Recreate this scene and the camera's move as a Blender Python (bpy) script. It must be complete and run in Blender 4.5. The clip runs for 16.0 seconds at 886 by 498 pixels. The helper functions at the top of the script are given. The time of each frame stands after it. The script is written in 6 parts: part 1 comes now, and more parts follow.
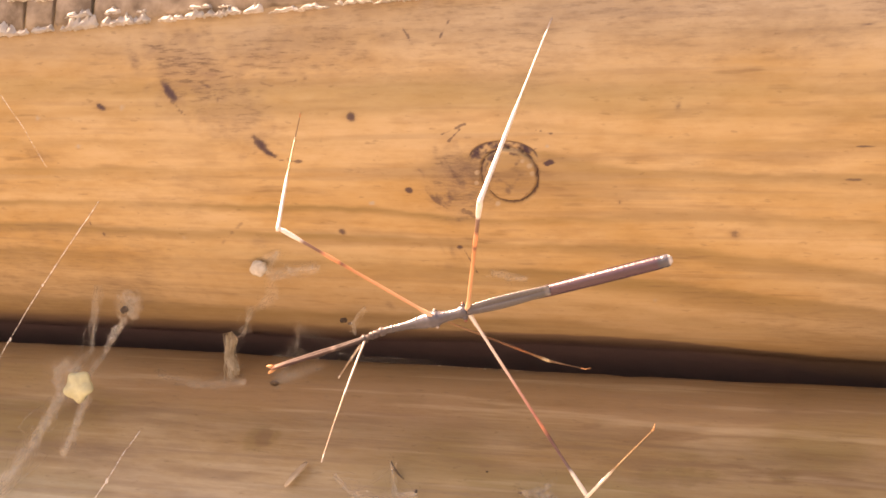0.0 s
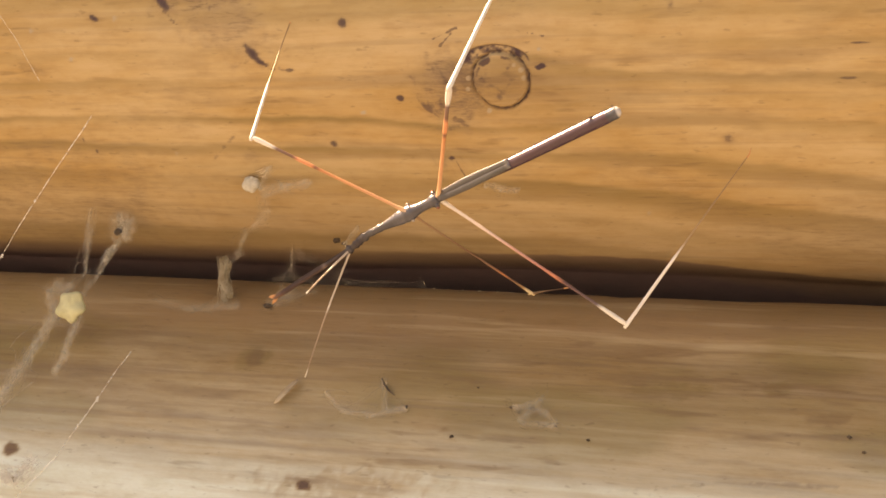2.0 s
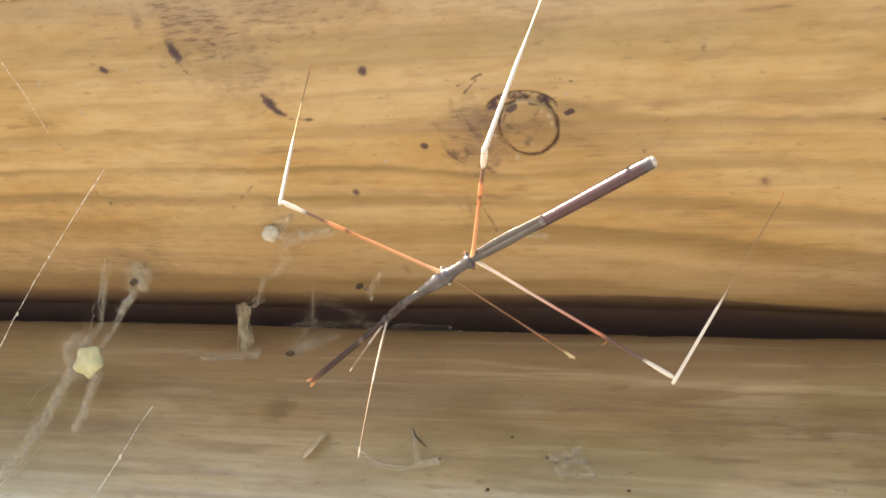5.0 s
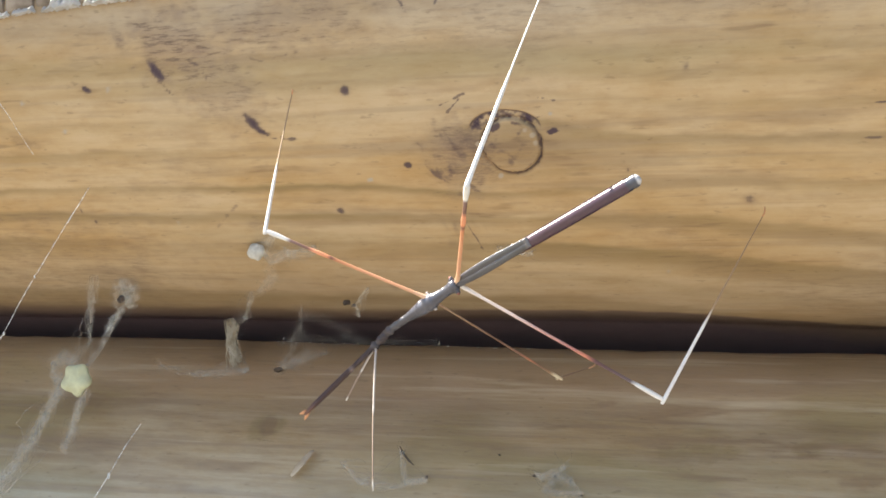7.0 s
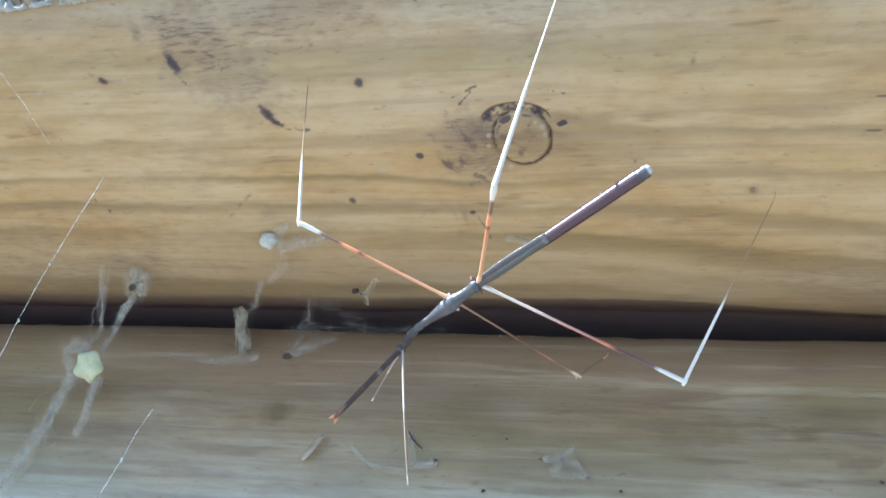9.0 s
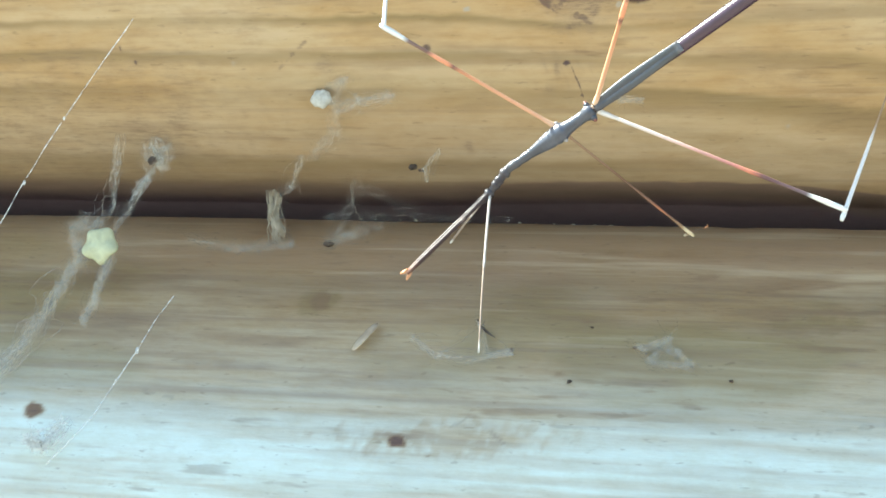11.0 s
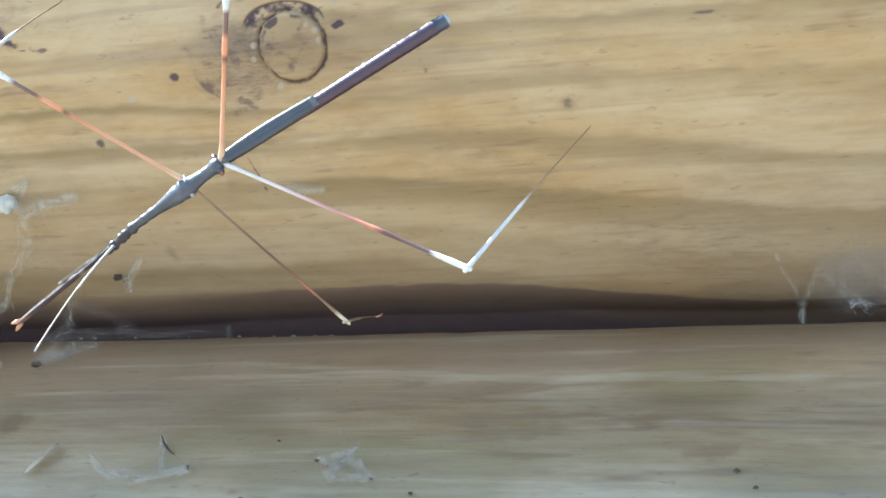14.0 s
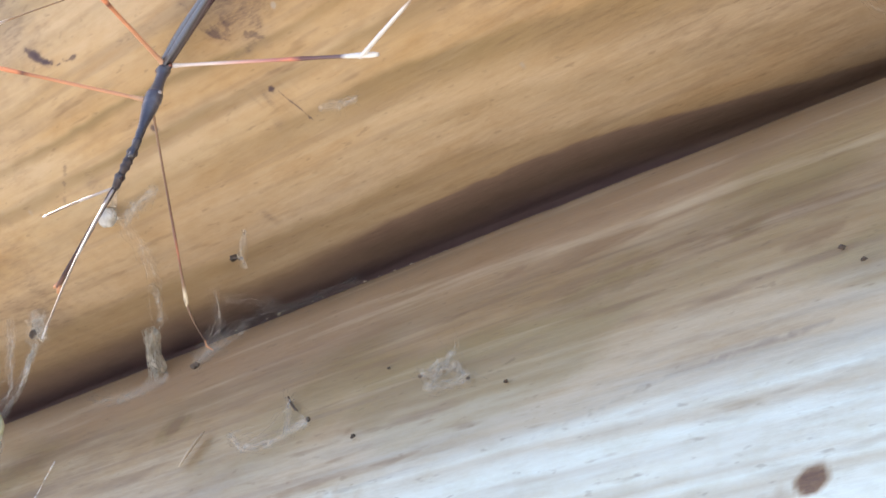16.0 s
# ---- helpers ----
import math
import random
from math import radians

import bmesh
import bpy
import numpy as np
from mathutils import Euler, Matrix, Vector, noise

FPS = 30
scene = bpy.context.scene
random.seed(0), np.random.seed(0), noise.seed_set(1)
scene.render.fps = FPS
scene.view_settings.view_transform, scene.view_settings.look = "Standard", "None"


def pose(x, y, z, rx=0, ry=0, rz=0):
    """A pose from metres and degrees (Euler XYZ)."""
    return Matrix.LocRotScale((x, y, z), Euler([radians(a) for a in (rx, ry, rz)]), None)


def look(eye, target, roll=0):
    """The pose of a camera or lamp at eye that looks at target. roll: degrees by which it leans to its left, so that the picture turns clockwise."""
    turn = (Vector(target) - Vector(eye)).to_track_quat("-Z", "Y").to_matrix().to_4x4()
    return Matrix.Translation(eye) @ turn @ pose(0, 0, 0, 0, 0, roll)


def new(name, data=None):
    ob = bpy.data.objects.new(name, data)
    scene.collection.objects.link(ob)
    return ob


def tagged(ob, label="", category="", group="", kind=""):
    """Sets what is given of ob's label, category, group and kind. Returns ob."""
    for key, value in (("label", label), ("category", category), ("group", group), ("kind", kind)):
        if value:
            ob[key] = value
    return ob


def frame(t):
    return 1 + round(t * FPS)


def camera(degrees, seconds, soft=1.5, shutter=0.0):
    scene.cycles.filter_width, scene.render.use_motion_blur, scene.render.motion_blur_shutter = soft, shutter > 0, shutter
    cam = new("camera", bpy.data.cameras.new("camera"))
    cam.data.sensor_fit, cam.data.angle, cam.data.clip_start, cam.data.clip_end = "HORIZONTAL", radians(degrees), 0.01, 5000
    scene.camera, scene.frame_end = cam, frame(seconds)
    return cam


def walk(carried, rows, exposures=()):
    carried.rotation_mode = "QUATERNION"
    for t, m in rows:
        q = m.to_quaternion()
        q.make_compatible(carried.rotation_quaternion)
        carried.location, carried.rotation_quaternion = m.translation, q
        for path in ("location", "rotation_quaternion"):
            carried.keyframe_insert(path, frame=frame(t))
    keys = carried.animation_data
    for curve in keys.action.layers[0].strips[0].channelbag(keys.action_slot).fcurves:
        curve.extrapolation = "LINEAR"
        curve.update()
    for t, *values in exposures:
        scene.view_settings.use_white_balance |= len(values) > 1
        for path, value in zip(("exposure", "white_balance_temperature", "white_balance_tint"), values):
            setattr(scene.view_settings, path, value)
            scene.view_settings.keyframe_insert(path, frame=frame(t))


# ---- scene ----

# ---- camera ----
cam = camera(38.1, 16.0, soft=1.7)
PATH = [
    (0, pose(0.03548, -0.15176, -0.02221, 94.00, -2.51, 17.28)),
    (0.3, pose(0.03818, -0.14788, -0.02458, 93.71, -2.74, 18.42)),
    (0.5, pose(0.03370, -0.15075, -0.02836, 94.27, -2.52, 17.29)),
    (0.8, pose(0.03472, -0.14953, -0.02845, 93.92, -2.80, 18.18)),
    (1, pose(0.03352, -0.15193, -0.03221, 94.73, -2.78, 17.27)),
    (1.2, pose(0.03380, -0.15131, -0.03444, 94.03, -2.82, 17.38)),
    (1.5, pose(0.03544, -0.14934, -0.03506, 94.44, -2.96, 17.78)),
    (2, pose(0.03904, -0.14785, -0.03490, 94.50, -3.04, 18.23)),
    (2.5, pose(0.03842, -0.14808, -0.03353, 94.08, -3.26, 17.92)),
    (3, pose(0.03606, -0.14990, -0.03336, 94.26, -3.32, 17.46)),
    (3.5, pose(0.03618, -0.14783, -0.03518, 94.38, -2.77, 17.34)),
    (3.7, pose(0.03608, -0.14670, -0.03493, 93.52, -2.15, 17.57)),
    (4, pose(0.03462, -0.14585, -0.03296, 93.87, -1.37, 17.96)),
    (4.2, pose(0.03261, -0.14744, -0.03068, 93.88, -1.42, 17.76)),
    (6.3, pose(0.03350, -0.14347, -0.02467, 93.17, -0.60, 18.20)),
    (6.5, pose(0.03237, -0.14377, -0.02527, 93.66, -0.80, 17.91)),
    (6.7, pose(0.03293, -0.14438, -0.02413, 93.13, -0.77, 18.04)),
    (7, pose(0.03512, -0.14496, -0.02203, 93.03, -0.65, 18.14)),
    (7.2, pose(0.03676, -0.14440, -0.02392, 93.41, -0.59, 18.46)),
    (7.5, pose(0.03805, -0.14338, -0.02740, 93.54, -0.50, 18.27)),
    (7.7, pose(0.03760, -0.14383, -0.02660, 94.34, -0.43, 18.29)),
    (8, pose(0.03639, -0.14527, -0.02400, 93.06, -0.42, 18.01)),
    (8.5, pose(0.03537, -0.14746, -0.02183, 93.05, -0.80, 17.65)),
    (8.7, pose(0.03401, -0.14884, -0.02211, 93.85, -0.83, 16.79)),
    (9, pose(0.03240, -0.15013, -0.02348, 92.96, -0.78, 17.11)),
    (9.2, pose(0.03227, -0.14907, -0.02493, 93.12, -0.79, 17.40)),
    (9.5, pose(0.03223, -0.14379, -0.02808, 93.48, -0.81, 17.05)),
    (9.7, pose(0.03210, -0.13851, -0.03092, 93.11, -0.49, 17.33)),
    (10, pose(0.03020, -0.13380, -0.03570, 93.93, 0.24, 17.58)),
    (10.2, pose(0.02395, -0.13392, -0.03856, 94.28, -0.12, 16.66)),
    (12.3, pose(0.00301, -0.12181, -0.04653, 99.26, -3.92, 9.78)),
    (12.5, pose(0.00405, -0.11819, -0.04382, 100.06, -3.87, 9.32)),
    (12.7, pose(0.00526, -0.11666, -0.04114, 99.82, -4.18, 9.85)),
    (13, pose(0.00780, -0.11624, -0.03988, 101.10, -3.96, 8.00)),
    (13.2, pose(0.01126, -0.11709, -0.04058, 102.27, -3.41, 6.58)),
    (13.5, pose(0.02111, -0.11865, -0.04366, 102.59, -2.91, 8.22)),
    (13.7, pose(0.03112, -0.11690, -0.04655, 101.19, -2.37, 11.18)),
    (14, pose(0.04416, -0.11002, -0.05149, 103.72, -1.43, 15.86)),
    (14.5, pose(0.04871, -0.09826, -0.05836, 103.44, -1.44, 18.60)),
    (14.7, pose(0.05124, -0.09612, -0.05917, 102.64, -1.63, 20.01)),
    (15, pose(0.05598, -0.09351, -0.06060, 103.16, -0.58, 21.65)),
    (15.2, pose(0.05776, -0.09028, -0.06328, 104.66, 1.26, 23.18)),
    (15.5, pose(0.05980, -0.08505, -0.06617, 104.56, 4.30, 29.18)),
    (15.7, pose(0.06225, -0.08304, -0.06560, 106.59, 6.91, 31.94)),
    (16, pose(0.06724, -0.08171, -0.06342, 105.98, 10.41, 37.98)),
]
EXPOSURES = [
(0, 2.26, 11660, 39), (0.5, 1.61, 11660, 39), (1, 1.86, 12000, 31), (1.5, 2.29, 12700, 29), (2, 1.94, 12800, 25), (2.5, 1.76, 10200, 15), (3, 2.06, 8900, 9), (3.5, 2.64, 9300, 8),
    (4, 2.43, 9300, 13), (6.5, 2.04, 7100, 9), (7, 2.01, 6600, 8), (7.5, 1.81, 6050, 0), (8, 2.16, 5620, 2), (8.5, 2.11, 5450, 1), (9, 2.06, 5270, 0), (9.5, 2.24, 5300, -3),
    (10, 2.40, 5500, -11), (12.5, 2.04, 5920, 5), (13, 1.62, 5290, 6), (13.5, 1.58, 5160, 4), (14, 2.30, 5250, -2), (14.5, 2.44, 5760, 1), (15, 2.56, 5850, 9), (15.5, 2.66, 6300, 15),
    (16, 2.41, 6210, 15),
]
walk(cam, PATH, EXPOSURES)

# ---- sky and sun ----
SUN_ELEVATION, SUN_AZIMUTH = 48.0, 270.0  # degrees; azimuth clockwise from +y (the wall faces -y)
world = bpy.data.worlds.new("sky")
scene.world = world
world.use_nodes = True
_n, _l = world.node_tree.nodes, world.node_tree.links
_n.clear()
_sky = _n.new("ShaderNodeTexSky")
_sky.sky_type, _sky.sun_disc = "NISHITA", False
_sky.sun_elevation, _sky.sun_rotation = radians(SUN_ELEVATION), radians(SUN_AZIMUTH)
_bg, _wo = _n.new("ShaderNodeBackground"), _n.new("ShaderNodeOutputWorld")
_bg.inputs["Strength"].default_value = 0.065
_l.new(_sky.outputs[0], _bg.inputs[0])
_l.new(_bg.outputs[0], _wo.inputs[0])

_az, _el = radians(SUN_AZIMUTH), radians(SUN_ELEVATION)
SUN_DIR = Vector((math.sin(_az) * math.cos(_el), math.cos(_az) * math.cos(_el), math.sin(_el)))
_sun = bpy.data.lights.new("sun", "SUN")
_sun.energy, _sun.angle, _sun.color = 5.0, radians(0.6), (1.0, 0.93, 0.82)
sun = new("sun", _sun)
sun.matrix_world = look(SUN_DIR * 3, (0, 0, 0))


# ---- small tools ----
def smooth(x, a, b):
    k = np.clip((x - a) / (b - a), 0, 1)
    return k * k * (3 - 2 * k)


def value_noise(x, y, seed=0):
    """Smooth noise from -1 to 1 on arrays."""
    xi, yi = np.floor(x).astype(np.int64), np.floor(y).astype(np.int64)
    fx, fy = x - xi, y - yi
    fx, fy = fx * fx * (3 - 2 * fx), fy * fy * (3 - 2 * fy)

    def corner(a, b):
        h = (a * 374761393 + b * 668265263 + seed * 974634541) & 0xFFFFFFFF
        h = ((h ^ (h >> 13)) * 1274126177) & 0xFFFFFFFF
        return ((h ^ (h >> 16)) & 0xFFFF) / 32767.5 - 1

    low = corner(xi, yi) * (1 - fx) + corner(xi + 1, yi) * fx
    top = corner(xi, yi + 1) * (1 - fx) + corner(xi + 1, yi + 1) * fx
    return low * (1 - fy) + top * fy


def fbm(x, y, seed=0, octaves=4):
    """Layered noise; each layer is turned, so that no grid shows."""
    total = 0.0
    for o in range(octaves):
        c, d = math.cos(0.6 + 0.9 * o), math.sin(0.6 + 0.9 * o)
        total = total + value_noise((x * c - y * d) * 2**o, (x * d + y * c) * 2**o, seed + o) / 2**o
    return total / 1.9


def part(name, bm, material, parent, label="", kind=""):
    """Links a bmesh as one mesh object under a thing or a part."""
    me = bpy.data.meshes.new(name)
    bm.to_mesh(me)
    bm.free()
    for m in material if isinstance(material, (list, tuple)) else [material]:
        me.materials.append(m)
    ob = new(name, me)
    ob.parent = parent
    return tagged(ob, label=label, kind=kind)


def thing(name, label, category, group="", kind="", at=(0, 0, 0)):
    ob = new(name)
    ob.empty_display_size = 0.002
    ob.location = at
    return tagged(ob, label=label, category=category, group=group, kind=kind)


def tube(bm, points, radii, sides=10, flat=1.0, caps=True, u0=0.0, u1=1.0, slot=0):
    """A tapered tube along points; u runs along it. flat squeezes it along its own local z."""
    uv = bm.loops.layers.uv.verify()
    points = [Vector(p) for p in points]
    radii = [float(r) for r in radii]
    total = sum((b - a).length for a, b in zip(points, points[1:])) or 1e-9
    rings, us, run = [], [], 0.0
    side = None
    for i, p in enumerate(points):
        way = (points[min(i + 1, len(points) - 1)] - points[max(i - 1, 0)]).normalized()
        if side is None:
            side = way.cross(Vector((0, 0, 1)))
            if side.length < 0.1:
                side = way.cross(Vector((0, 1, 0)))
        side = (side - way * side.dot(way)).normalized()
        up = side.cross(way)
        if i:
            run += (p - points[i - 1]).length
        us.append(u0 + (u1 - u0) * run / total)
        rings.append([bm.verts.new(p + radii[i] * (math.cos(a) * side + flat * math.sin(a) * up))
                      for a in (2 * math.pi * k / sides for k in range(sides))])
    for i in range(len(rings) - 1):
        for k in range(sides):
            j = (k + 1) % sides
            f = bm.faces.new((rings[i][k], rings[i][j], rings[i + 1][j], rings[i + 1][k]))
            f.smooth, f.material_index = True, slot
            for loop, (u, v) in zip(f.loops, ((us[i], k / sides), (us[i], (k + 1) / sides), (us[i + 1], (k + 1) / sides), (us[i + 1], k / sides))):
                loop[uv].uv = (u, v)
    if caps:
        for ring, u in ((rings[0][::-1], us[0]), (rings[-1], us[-1])):
            f = bm.faces.new(ring)
            f.smooth, f.material_index = True, slot
            for loop in f.loops:
                loop[uv].uv = (u, 0.5)
    return bm


def swell(length, profile, steps=40):
    """Points along x and radii for a body whose radius follows (place 0..1, radius in mm) pairs."""
    at, size = zip(*profile)
    xs = np.linspace(0, 1, steps)
    return [(x * length, 0, 0) for x in xs], [float(r) / 1000 for r in np.interp(xs, at, size)]


# ---- materials ----
def material(name, rough=0.6, spec=0.4):
    mat = bpy.data.materials.new(name)
    mat.use_nodes = True
    nodes, links = mat.node_tree.nodes, mat.node_tree.links
    shader = nodes["Principled BSDF"]
    shader.inputs["Roughness"].default_value = rough
    shader.inputs["Specular IOR Level"].default_value = spec
    return mat, nodes, links, shader


def ramp(nodes, stops, smooth_step=False):
    r = nodes.new("ShaderNodeValToRGB")
    if smooth_step:
        r.color_ramp.interpolation = "EASE"
    while len(r.color_ramp.elements) < len(stops):
        r.color_ramp.elements.new(0.5)
    for e, (at, c) in zip(r.color_ramp.elements, stops):
        e.position, e.color = at, (*c, 1) if len(c) == 3 else c
    return r


def noise_node(nodes, links, coord, scale, stretch=(1, 1, 1), detail=4.0, rough=0.55):
    m = nodes.new("ShaderNodeMapping")
    m.inputs["Scale"].default_value = stretch
    links.new(coord, m.inputs["Vector"])
    t = nodes.new("ShaderNodeTexNoise")
    t.inputs["Scale"].default_value, t.inputs["Detail"].default_value, t.inputs["Roughness"].default_value = scale, detail, rough
    links.new(m.outputs[0], t.inputs["Vector"])
    return t


def mixed(nodes, links, fac, a, b, mode="MIX"):
    """Mixes two colours; fac, a and b are sockets or values."""
    m = nodes.new("ShaderNodeMix")
    m.data_type, m.blend_type = "RGBA", mode
    for socket, v in ((m.inputs[0], fac), (m.inputs[6], a), (m.inputs[7], b)):
        if isinstance(v, bpy.types.NodeSocket):
            links.new(v, socket)
        else:
            socket.default_value = v if isinstance(v, (int, float)) else (*v, 1)
    return m.outputs[2]


def field(nodes, name):
    a = nodes.new("ShaderNodeAttribute")
    a.attribute_name = name
    return a.outputs["Fac"]


def scaled(nodes, links, socket, lo, hi, to_lo=0.0, to_hi=1.0):
    m = nodes.new("ShaderNodeMapRange")
    for k, v in zip(("From Min", "From Max", "To Min", "To Max"), (lo, hi, to_lo, to_hi)):
        m.inputs[k].default_value = v
    links.new(socket, m.inputs["Value"])
    return m.outputs[0]


def wood(name, pale, late, grey, rough=0.62, grain=1.0, dashes=0.0):
    """Planed, weathered softwood: grain bands, stains, soot and greying come from the log's own fields."""
    mat, n, l, sh = material(name, rough, 0.35)
    co = n.new("ShaderNodeTexCoord").outputs["Object"]
    streak = noise_node(n, l, co, 60, (0.9, 14, 14), 5, 0.6)
    fine = noise_node(n, l, co, 260, (0.8, 6, 6), 4, 0.65)
    blotch = noise_node(n, l, co, 55, (0.6, 1.6, 1.6), 5, 0.6)
    mottle = noise_node(n, l, co, 420, (0.6, 1.3, 1.3), 5, 0.7)
    pepper = noise_node(n, l, co, 2400, (0.4, 1.3, 1.3), 4, 0.7)

    def times(a, b):
        m = n.new("ShaderNodeMath")
        m.operation, m.use_clamp = "MULTIPLY", True
        l.new(a, m.inputs[0])
        l.new(b, m.inputs[1])
        return m.outputs[0]

    c = mixed(n, l, scaled(n, l, blotch.outputs[0], 0.40, 0.66), pale, tuple(p * k for p, k in zip(pale, (0.86, 0.76, 0.58))))
    c = mixed(n, l, scaled(n, l, mottle.outputs[0], 0.46, 0.72, 0, 0.55), c, (0.82, 0.75, 0.66), "MULTIPLY")
    c = mixed(n, l, field(n, "olive"), c, (0.30, 0.235, 0.105))
    c = mixed(n, l, field(n, "late"), c, late)
    c = mixed(n, l, scaled(n, l, streak.outputs[0], 0.45, 0.75, 0, 0.45 * grain), c, (0.76, 0.69, 0.58), "MULTIPLY")
    c = mixed(n, l, scaled(n, l, fine.outputs[0], 0.5, 0.75, 0, 0.35 * grain), c, (0.70, 0.63, 0.55), "MULTIPLY")
    if dashes:  # coarser brown dashes between the rings
        line = noise_node(n, l, co, 42, (0.55, 17, 17), 3, 0.55)
        c = mixed(n, l, scaled(n, l, line.outputs[0], 0.56, 0.66, 0, 0.75 * dashes), c, (0.23, 0.155, 0.10))
        pale_line = noise_node(n, l, co, 36, (0.8, 19, 19), 3, 0.55)
        c = mixed(n, l, scaled(n, l, pale_line.outputs[0], 0.57, 0.70, 0, 0.5 * dashes), c, (0.54, 0.455, 0.32))
        long_dash = noise_node(n, l, co, 330, (0.16, 1.2, 1.2), 4, 0.6)
        c = mixed(n, l, scaled(n, l, long_dash.outputs[0], 0.52, 0.70, 0, dashes), c, (0.24, 0.165, 0.10))
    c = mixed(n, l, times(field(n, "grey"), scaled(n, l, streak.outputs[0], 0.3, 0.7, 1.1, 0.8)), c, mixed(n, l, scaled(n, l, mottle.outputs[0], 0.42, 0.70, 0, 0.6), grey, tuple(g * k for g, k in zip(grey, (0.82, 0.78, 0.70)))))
    # soot: a grey film with black pepper in it
    c = mixed(n, l, times(scaled(n, l, mottle.outputs[0], 0.25, 0.70, 0.10, 0.55), field(n, "soot")), c, (0.20, 0.15, 0.135))
    grit = noise_node(n, l, co, 1500, (0.22, 1.3, 1.3), 4, 0.7)
    c = mixed(n, l, times(scaled(n, l, grit.outputs[0], 0.50, 0.66, 0, 0.75), field(n, "soot")), c, (0.085, 0.052, 0.04))
    # open pores: short dark dashes along the grain
    dash = noise_node(n, l, co, 900, (0.14, 1, 1), 2, 0.5)
    c = mixed(n, l, times(scaled(n, l, dash.outputs[0], 0.62, 0.72, 0, 0.42), scaled(n, l, blotch.outputs[0], 0.42, 0.60)), c, (0.17, 0.105, 0.06))
    pits = noise_node(n, l, co, 1700, (0.32, 1, 1), 2, 0.5)
    c = mixed(n, l, scaled(n, l, pits.outputs[0], 0.66, 0.75, 0, 0.30), c, (0.12, 0.08, 0.05))
    # the wane under the log, brown at its edge; groove shade painted purplish within
    wane_shade = ramp(n, [(0.0, (0.28, 0.205, 0.14)), (0.45, (0.275, 0.20, 0.155)), (0.9, (0.185, 0.132, 0.145))])
    l.new(field(n, "wane_shade"), wane_shade.inputs[0])
    c = mixed(n, l, scaled(n, l, field(n, "wane_shade"), 0.0, 0.35), c, mixed(n, l, scaled(n, l, mottle.outputs[0], 0.4, 0.7, 0, 0.5), wane_shade.outputs[0], (0.75, 0.72, 0.74), "MULTIPLY"))
    # stains break up in fine grain
    ragged = n.new("ShaderNodeMath")
    ragged.operation = "MULTIPLY_ADD"
    ragged.inputs[1].default_value = 1.1
    l.new(pepper.outputs[0], ragged.inputs[0])
    l.new(field(n, "stain"), ragged.inputs[2])
    c = mixed(n, l, times(field(n, "stain"), scaled(n, l, ragged.outputs[0], 0.80, 1.12, 0.35, 1.12)), c, (0.056, 0.035, 0.052))
    l.new(c, sh.inputs["Base Color"])
    bump = n.new("ShaderNodeBump")
    bump.inputs["Strength"].default_value, bump.inputs["Distance"].default_value = 0.45, 0.00025
    l.new(mixed(n, l, 0.5, mottle.outputs[0], fine.outputs[0]), bump.inputs["Height"])
    l.new(bump.outputs[0], sh.inputs["Normal"])
    return mat


def banded(name, stops, rough=0.35, speckle=0.25, gloss=0.5, dust=(0.25, 0.16, 0.11), relief=0.00004, coat=0.36, ridges=0.0):
    """Insect cuticle whose colour bands run along u."""
    mat, n, l, sh = material(name, rough + 0.1, 0.12)
    sh.inputs["Coat Weight"].default_value, sh.inputs["Coat Roughness"].default_value, sh.inputs["Coat IOR"].default_value = gloss, coat, 1.62
    uv = n.new("ShaderNodeUVMap")
    sep = n.new("ShaderNodeSeparateXYZ")
    l.new(uv.outputs[0], sep.inputs[0])
    r = ramp(n, stops)
    l.new(sep.outputs[0], r.inputs[0])
    co = n.new("ShaderNodeTexCoord").outputs["Object"]
    grain = noise_node(n, l, co, 1500, (0.5, 1, 1), 3)
    c = mixed(n, l, scaled(n, l, grain.outputs[0], 0.4, 0.7, 0, speckle), r.outputs[0], dust)
    l.new(c, sh.inputs["Base Color"])
    b = n.new("ShaderNodeBump")
    b.inputs["Strength"].default_value, b.inputs["Distance"].default_value = 0.25, relief
    l.new(grain.outputs[0], b.inputs["Height"])
    l.new(b.outputs[0], sh.inputs["Normal"])
    if ridges:  # fine rings across the body, as cuticle has
        across = noise_node(n, l, co, 3000, (1, 0.03, 0.03), 2)
        rings = n.new("ShaderNodeBump")
        rings.inputs["Strength"].default_value, rings.inputs["Distance"].default_value = 1.0, ridges
        l.new(across.outputs[0], rings.inputs["Height"])
        l.new(b.outputs[0], rings.inputs["Normal"])
        l.new(rings.outputs[0], sh.inputs["Normal"])
        l.new(rings.outputs[0], sh.inputs["Coat Normal"])
    return mat


def plain(name, colour, dark, rough=0.7, scale=600, bump=0.0002, through_light=0.0):
    mat, n, l, sh = material(name, rough, 0.3)
    co = n.new("ShaderNodeTexCoord").outputs["Object"]
    t = noise_node(n, l, co, scale, (1, 1, 1), 5)
    l.new(mixed(n, l, scaled(n, l, t.outputs[0], 0.35, 0.65), dark, colour), sh.inputs["Base Color"])
    b = n.new("ShaderNodeBump")
    b.inputs["Distance"].default_value = bump
    l.new(t.outputs[0], b.inputs["Height"])
    l.new(b.outputs[0], sh.inputs["Normal"])
    if through_light:
        sh.inputs["Transmission Weight"].default_value = through_light
        sh.inputs["IOR"].default_value = 1.05
    return mat


